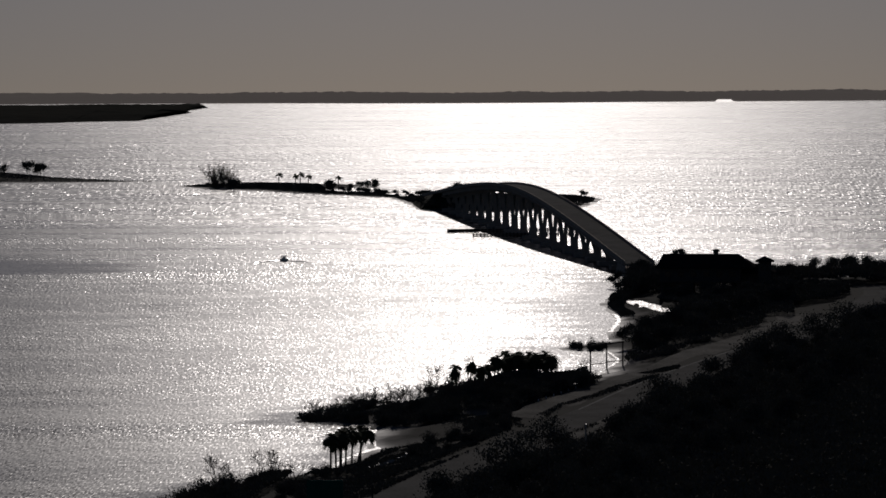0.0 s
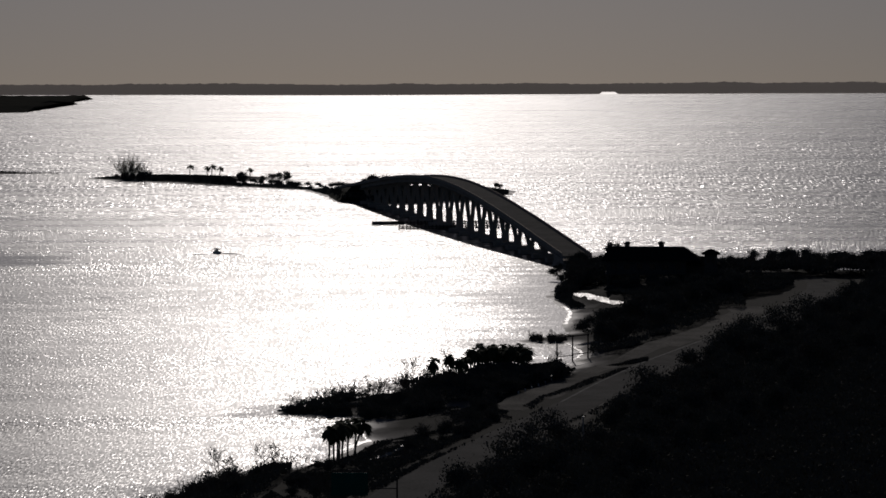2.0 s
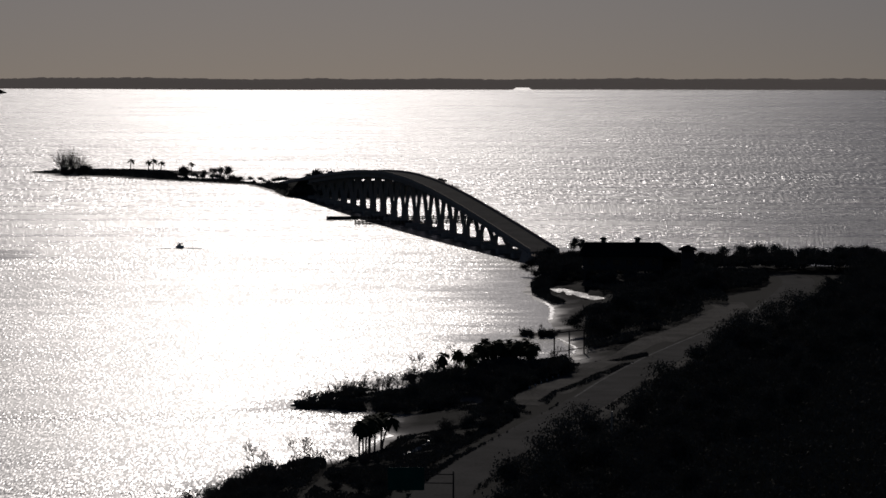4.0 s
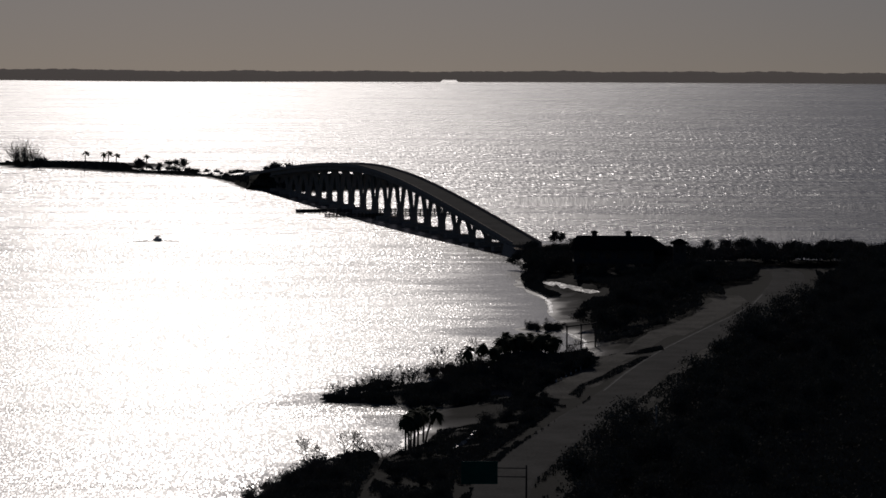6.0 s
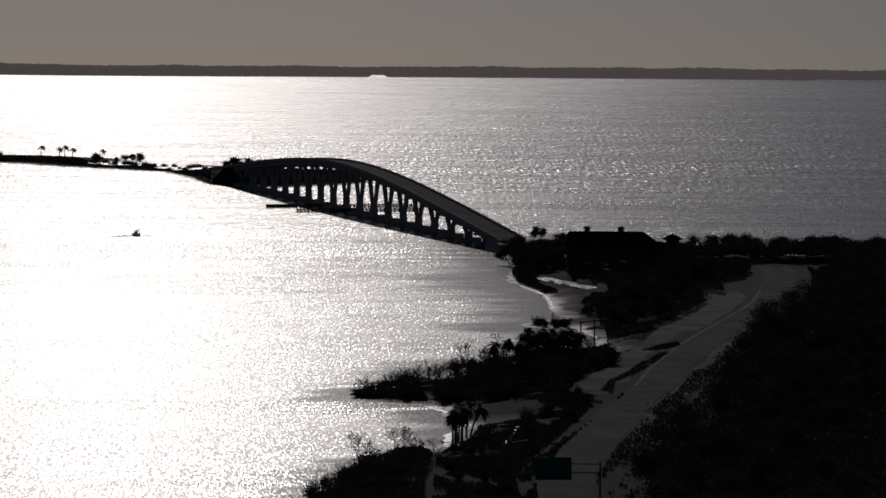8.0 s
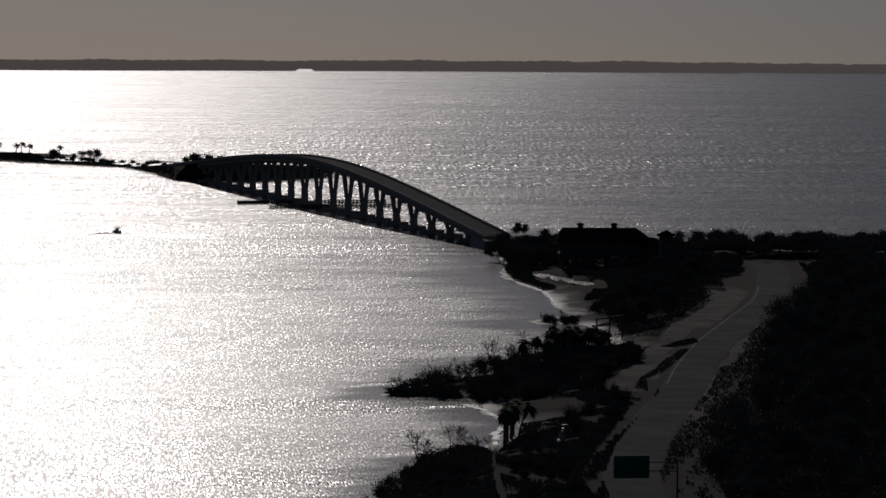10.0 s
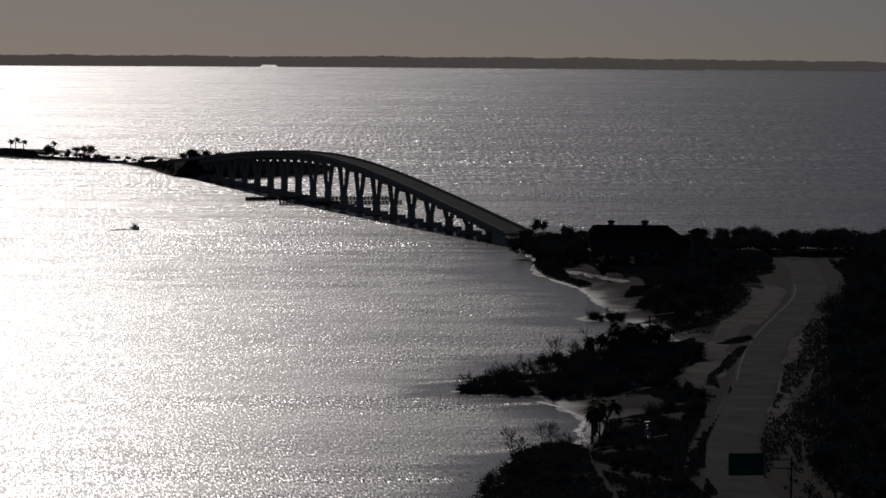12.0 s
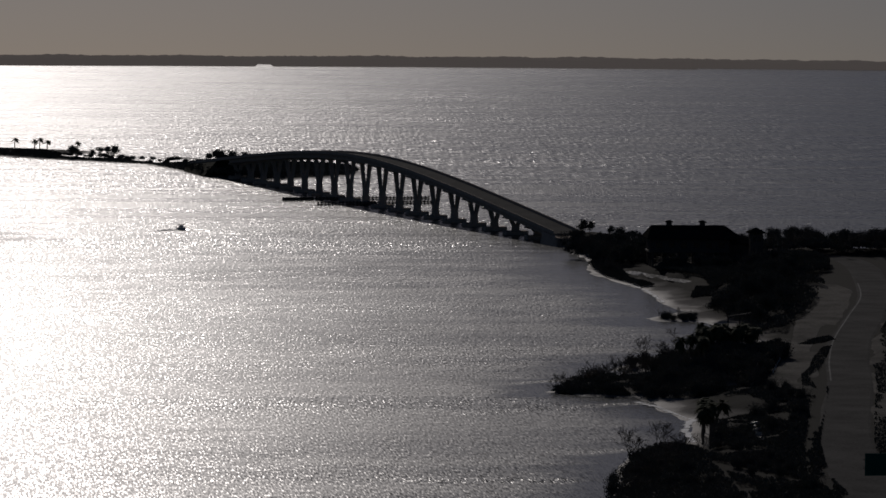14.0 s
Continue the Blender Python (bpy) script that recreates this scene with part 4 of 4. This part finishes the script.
twiggy = [make_bare(140 + k, 4.5, "leafless twiggy shrub on the bank", name="bare_shrub", depth=3, spread=0.7) for k in range(3)]
for k in range(44):
    f = rng.random()
    x, y = -56 + 32 * f + rng.uniform(-2, 5), 690 + 48 * f + rng.uniform(-5, 3)
    plant(rng.choice(twiggy), x, y, ground_at(x, y), rng.uniform(0, 360), rng.uniform(0.6, 1.25))
for k in range(42):
    f = rng.random()
    x, y = -72 + 20 * f + rng.uniform(0, 4), 545 + 47 * f + rng.uniform(-10, 0)
    plant(rng.choice(twiggy), x, y, ground_at(x, y), rng.uniform(0, 360), rng.uniform(0.6, 1.1))
for k in range(30):
    x = 62 + 2.6 * k
    y = 1040 + rng.uniform(-8, 8)
    plant(rng.choice(twiggy), x, y, ground_at(x, y) + 2.5, rng.uniform(0, 360), rng.uniform(1.2, 1.6))
for path, label in (([(-8.6, 521, 2.4), (-11.2, 522, 5.0), (-13.0, 522, 6.9), (-14.6, 522.5, 8.7)], "pale dead trunk leaning out of the roadside wood"),
                    ([(0.5, 604, 2.4), (0.4, 604, 5.5), (0.4, 604, 8.5)], "pale dead trunk standing in the roadside wood"),
                    ([(9, 597, 2.4), (9.3, 597, 5), (9.8, 597, 7.6)], "pale dead trunk standing in the roadside wood")):
    trunk = part("snag", Solid().tube([(x - path[0][0], y - path[0][1], z - path[0][2]) for x, y, z in path], [0.2, 0.17, 0.14, 0.1][:len(path)], 7).data(), DEADWOOD)
    trunk.matrix_basis = pose(*path[0])
    tagged(trunk, label, "dead tree")

bleached = [make_bare(150 + k, 4.5, "bleached dead shrub behind the beach", name="dead_shrub", depth=3, spread=0.8, wood=DEADWOOD) for k in range(2)]
for x, y, sc in ((-6, 748, 0.8), (-4, 752, 1.0), (-2.5, 750, 0.9), (-1, 757, 1.0), (0.5, 755, 0.8), (2, 762, 0.9), (-7.5, 744, 0.7), (1.5, 768, 0.7)):
    plant(rng.choice(bleached), x, y, max(ground_at(x, y), 0), rng.uniform(0, 360), sc)

# spit plants
fan = make_shrub(160, 8.0, 9.0, 260, "tall sparse bush fanning out on the spit", name="sparse_bush", twigs=60, leaf_size=0.3)
plant(fan, -205, 1842, spit_at(-205, 1842), 0, 1.7)
plant(fan, -200, 1834, spit_at(-200, 1834), 130, 1.7)
plant(fan, -195, 1828, spit_at(-195, 1828), 60, 1.3)
far_tree = [make_tree(170 + k, 6.0, 1.1, 900, 0.5, "small dark tree on the spit") for k in range(2)]
for x, y, sc in ((-190, 1800, 0.9), (-137, 1765, 0.75), (-134, 1770, 0.8), (-126, 1775, 0.5), (-121, 1790, 0.6), (-114, 1788, 0.8), (-117, 1786, 0.7), (-66, 1690, 0.9), (-63, 1685, 1.0), (-59, 1682, 0.95), (-70, 1695, 0.7),
                 (-53, 1672, 0.9), (-50, 1668, 0.7), (-4, 1690, 0.5), (-2, 1694, 0.4), (-350, 2000, 0.8), (-332, 1985, 1.1), (-327, 1990, 0.9), (-324, 1985, 1.0)):
    plant(rng.choice(far_tree), x, y, spit_at(x, y), rng.uniform(0, 360), sc * 1.3)
for x, y, sc in ((29.2, 1165, 0.62), (31.6, 1163, 0.5), (38.5, 1162, 0.4)):
    plant(far_tree[0], x, y, ground_at(x, y), 70 * sc, sc * 1.3)
low = make_shrub(180, 1.6, 4.0, 500, "low scrub along the spit", leaf_size=0.4)
for k in range(60):
    x = -215 + 2.6 * k
    y = 1860 - (x + 215) * 1.0 + rng.uniform(-25, 25)
    if spit_at(x, y) > 0.2:
        plant(low, x, y, spit_at(x, y), rng.uniform(0, 360), rng.uniform(0.7, 1.3))

# ---- the raised building at the landing ----
B0 = (33.4, 1000.5)
BZ = 3.3
house = empty("building", (B0[0], B0[1], BZ), -4, "raised dark-painted building with a dark hipped roof and twin roof vents", "building")


def hip_roof(w, d, z, h, over, ridge, wing=0.0):
    bm = bmesh.new()
    a, b = w / 2 + over, d / 2 + over
    low = [bm.verts.new(p) for p in ((-a, -b, z), (a + wing, -b, z), (a + wing, b, z), (-a, b, z))]
    eave = [bm.verts.new(p) for p in ((-a, -b, z + 0.3), (a + wing, -b, z + 0.3), (a + wing, b, z + 0.3), (-a, b, z + 0.3))]
    r1, r2 = bm.verts.new((-ridge / 2, 0, z + h)), bm.verts.new((ridge / 2, 0, z + h))
    bm.faces.new(low[::-1])
    for k in range(4):
        bm.faces.new((low[k], low[(k + 1) % 4], eave[(k + 1) % 4], eave[k]))
    bm.faces.new((eave[0], eave[1], r2, r1))
    bm.faces.new((eave[1], eave[2], r2))
    bm.faces.new((eave[2], eave[3], r1, r2))
    bm.faces.new((eave[3], eave[0], r1))
    return bm


BW, BD = 24.0, 13.0
part("floor_slab", boxed(0, 0, 3.4, BW, BD, 0.5, 0.05), TIMBER, house)
part("wall", boxed(0, 0, 5.5, BW - 0.6, BD - 0.6, 3.7, 0.05), STUCCO, house)
part("roof", hip_roof(BW, BD, 7.3, 3.9, 1.0, 22.0, 3.0), ROOF, house)
for k in range(6):
    for yy in (-BD / 2 + 0.7, 0, BD / 2 - 0.7):
        part("column", boxed(-BW / 2 + 0.8 + k * (BW - 1.6) / 5, yy, 0.0, 0.6, 0.6, 6.4, 0.05), TIMBER, house)
for k in range(6):
    w = part("window", boxed(-BW / 2 + 2.6 + k * (BW - 5.2) / 5, -BD / 2 + 0.28, 5.6, 1.7, 0.12, 1.5, 0.02), GLASS_DARK, house)
    part("frame", boxed(-BW / 2 + 2.6 + k * (BW - 5.2) / 5, -BD / 2 + 0.26, 4.78, 2.0, 0.2, 0.12), STUCCO, w)
for vx in (-7.2, 2.9):
    v = part("roof_vent", boxed(vx + 1.5, 0, 11.4, 1.5, 1.5, 1.3, 0.05), STUCCO, house)
    cap_bm = hip_roof(1.5, 1.5, 12.0, 0.7, 0.35, 0.3)
    cp = part("vent_cap", cap_bm, ROOF, v)
    cp.matrix_basis = pose(vx + 1.5, 0, 0)

tower = empty("tower", (51.5, 988.0, 2.3), -4, "square dark-painted stair tower with a flat pyramid roof", "tower")
part("wall", boxed(0, 0, 5.2, 3.7, 3.7, 11.0, 0.08), STUCCO, tower)
part("roof", hip_roof(3.7, 3.7, 10.6, 1.6, 0.85, 0.5), ROOF, tower)
for sgn in (-1, 1):
    part("window", boxed(sgn * 0.8, -1.85, 8.8, 0.8, 0.12, 1.3, 0.02), GLASS_DARK, tower)
annex = empty("annex", (49.0, 1008.0, 2.4), -4, "low annex with a hipped metal roof beside the raised building", "building")
part("wall", boxed(0, 0, 3.0, 12, 10, 6.4, 0.05), STUCCO, annex)
part("roof", hip_roof(12, 10, 6.1, 2.6, 0.8, 4.0), ROOF, annex)

# ---- timber sign frame on the beach ----
gate = empty("timber_frame", (4.9, 797, ground_at(4.9, 797)), 50, "tall dark timber frame of three posts and a beam", "frame")
for px in (-5.9, 0.0, 5.9):
    part("post", Solid().tube([(px, 0, -0.5), (px, 0, 3), (px, 0, 6.2)], [0.2, 0.18, 0.17], 8).data(), TIMBER, gate)
part("beam", boxed(0, 0, 5.9, 12.6, 0.28, 0.32, 0.03), TIMBER, gate)
part("rail", boxed(-2.95, 0, 1.4, 5.9, 0.16, 0.18, 0.02), TIMBER, gate)
part("rail", boxed(2.95, 0, 1.6, 5.9, 0.16, 0.18, 0.02), TIMBER, gate)

# ---- cantilever road sign ----
GX, GY = -37.7, 501.8
gz = ground_at(GX, GY)
sign = empty("road_sign", (GX, GY, gz), 0, "large green road sign on a steel cantilever over the road", "road sign")
part("mast", Solid().tube([(7.0, 0.6, -0.5), (7.0, 0.6, 5), (7.0, 0.6, 8.4)], [0.16, 0.14, 0.12], 12).data(), STEEL, sign)
for z in (6.6, 7.9):
    part("arm", Solid().tube([(7.0, 0.6, z), (0, 0.6, z + 0.1), (-2.9, 0.6, z + 0.12)], [0.08, 0.07, 0.06], 10).data(), STEEL, sign)
board = part("board", boxed(0, 0.3, 7.3, 5.4, 0.12, 3.4, 0.04), SIGN_GREEN, sign, "green reflective board")

# ---- small boat ----
boat = empty("motor_boat", (-108, 1202, 0), 188, "small open motor boat with a canvas top idling on the bay", "boat")
boat.matrix_basis = boat.matrix_basis @ Matrix.Diagonal((1.35, 1.3, 0.95, 1))
hull = bmesh.new()
prof = []
for i, (yy, half, keel, rim) in enumerate(((-2.9, 1.05, -0.15, 0.75), (-1.5, 1.15, -0.2, 0.78), (0.5, 1.1, -0.2, 0.85), (2.0, 0.8, -0.1, 1.0), (3.1, 0.08, 0.5, 1.15))):
    prof.append([hull.verts.new(p) for p in ((-half, yy, rim), (-half * 0.8, yy, 0.1), (0, yy, keel), (half * 0.8, yy, 0.1), (half, yy, rim), (half * 0.8, yy, rim - 0.25), (-half * 0.8, yy, rim - 0.25))])
for a, b in zip(prof, prof[1:]):
    for j in range(7):
        hull.faces.new((a[j], a[(j + 1) % 7], b[(j + 1) % 7], b[j]))
hull.faces.new(prof[0])
hull.faces.new(prof[-1][::-1])
part("hull", hull, GELCOAT, boat)
part("console", boxed(0, -0.2, 1.1, 0.8, 0.7, 1.2, 0.06), GELCOAT, boat)
part("canopy", boxed(0, -0.3, 1.95, 1.7, 2.0, 0.12, 0.04), CANVAS, boat)
for sx in (-0.7, 0.7):
    for sy in (-1.1, 0.5):
        part("canopy_pole", Solid().tube([(sx, sy, 0.6), (sx, sy, 1.92)], [0.035, 0.035], 6).data(), STEEL, boat)
part("outboard_motor", boxed(0, -3.1, 0.75, 0.42, 0.5, 0.9, 0.1), CANVAS, boat)
part("seat", boxed(0, -1.4, 0.9, 1.0, 0.5, 0.7, 0.06), GELCOAT, boat)


# ---- wake, painted shore glints and rubble ----
def foam_glint_line(name, line, width, label, z=0.03, seed=1, step=1.5):
    """A broken pale ribbon lying on the water, for stern foam and painted shore glints."""
    r = random.Random(seed)
    pts = [p + Vector((1.1 * noise.noise((p.y * 0.16, seed, 0)) + 0.5 * noise.noise((p.y * 0.5, seed, 3)), 0, 0)) for p in along([(x, y, 0) for x, y in line], step)]
    s = Solid()
    for i in range(len(pts) - 1):
        if r.random() < 0.06:
            continue
        a, b = pts[i], pts[i + 1]
        d = (b - a).normalized()
        side = Vector((d.y, -d.x, 0))
        w0, w1 = width * r.uniform(0.4, 1.0), width * r.uniform(0.4, 1.0)
        off = side * r.uniform(-0.15, 0.15) * width
        s.quad(*[(p.x, p.y, z) for p in (a - side * w0 + off, a + side * w0 + off, b + side * w1 + off, b - side * w1 + off)])
    return tagged(part(name, s.data(), FOAM_GLINT), label, "foam", kind="stuff")


def wake_ridge(line, height, width, label):
    """A low rounded wave of water left by the boat."""
    pts = along([(x, y, 0) for x, y in line], 1.5)
    s = Solid()
    for i, p in enumerate(pts):
        d = (pts[min(i + 1, len(pts) - 1)] - pts[max(i - 1, 0)]).normalized()
        side = Vector((d.y, -d.x, 0))
        h = height * math.sin(math.pi * (i + 0.3) / (len(pts) - 0.4)) ** 0.5
        for o, k in ((-1, -0.05), (-0.4, 0.75), (0, 1), (0.4, 0.75), (1, -0.05)):
            q = p + side * o * width
            s.v.append((q.x, q.y, h * k))
    for i in range(len(pts) - 1):
        for j in range(4):
            b = 5 * i + j
            s.f.append((b, b + 1, b + 6, b + 5))
    return tagged(part("wake", s.data(), WATER), label, "wake", kind="structure")


wake_ridge([(-108.5, 1203), (-112, 1199), (-118, 1193)], 0.45, 0.8, "bow wave spreading from the boat")
wake_ridge([(-107.5, 1203), (-104, 1199), (-98, 1193)], 0.45, 0.8, "bow wave spreading from the boat")
wake_ridge([(-106, 1198), (-94, 1193), (-70, 1189), (-44, 1192)], 0.24, 1.0, "long low trailing wake of the boat")
wake_ridge([(-104, 1190), (-90, 1180), (-66, 1172)], 0.22, 1.0, "long low trailing wake of the boat")
foam_glint_line("foam", [(-109.5, 1201), (-112, 1197)], 0.5, "pale foam at the boat's stern", 0.3, 2, 0.8)
# white ribbons paint the sun's glint on the wet waterline
foam_glint_line("shore_glint", [(-44, 669), (-42.5, 664), (-40.5, 652), (-39.2, 646), (-38.8, 639), (-40.5, 634), (-43, 624), (-44.8, 612), (-45.5, 606)], 0.9, "bright ragged line of painted glint along the beach", 0.12, 5, 0.7)
foam_glint_line("shore_glint", [(7.5, 958), (8.8, 940), (7.5, 915), (6.2, 898)], 0.8, "bright ragged line of painted glint below the thicket", 0.12, 6, 0.9)
foam_glint_line("shore_glint", [(5, 842), (7.2, 826), (7.6, 814), (5.5, 800)], 0.5, "bright ragged line of painted glint by the timber frame", 0.12, 7, 0.9)

chunk_rng = random.Random(5)
for k in range(16):
    f = k / 15
    x, y = -29.5 - 8.5 * f + chunk_rng.uniform(-0.5, 0.5), 626 - 44 * f + chunk_rng.uniform(-1, 1)
    bm = boxed(0, 0, 0.15, chunk_rng.uniform(0.4, 1.0), chunk_rng.uniform(0.4, 0.9), chunk_rng.uniform(0.3, 0.6), 0.08)
    for v in bm.verts:
        v.co += Vector([chunk_rng.uniform(-0.08, 0.08) for _ in range(3)])
    block = part("rubble", bm, WETROCK)
    block.matrix_basis = pose(x, y, ground_at(x, y) + 0.1, chunk_rng.uniform(-15, 15), chunk_rng.uniform(-15, 15), chunk_rng.uniform(0, 180))
    tagged(block, "broken pale concrete chunk at the edge of the beach", "rubble", "rubble along the beach")

# ---- low marker posts along the parking strip ----
bollard = None
for k in range(11):
    f = k / 10
    x, y = -12.5 + 15.0 * f, 688 + 52 * f
    at = pose(x, y, ground_at(x, y) + 0.1)
    if bollard is None:
        bollard = part("marker_post", Solid().tube([(0, 0, -0.2), (0, 0, 0.35), (0, 0, 0.45)], [0.16, 0.15, 0.08], 8).data(), GELCOAT)
        tagged(bollard, "short white marker post beside the parking strip", "marker post", "marker posts along the parking strip")
        bollard.matrix_basis = at
    else:
        copy_thing(bollard, at)
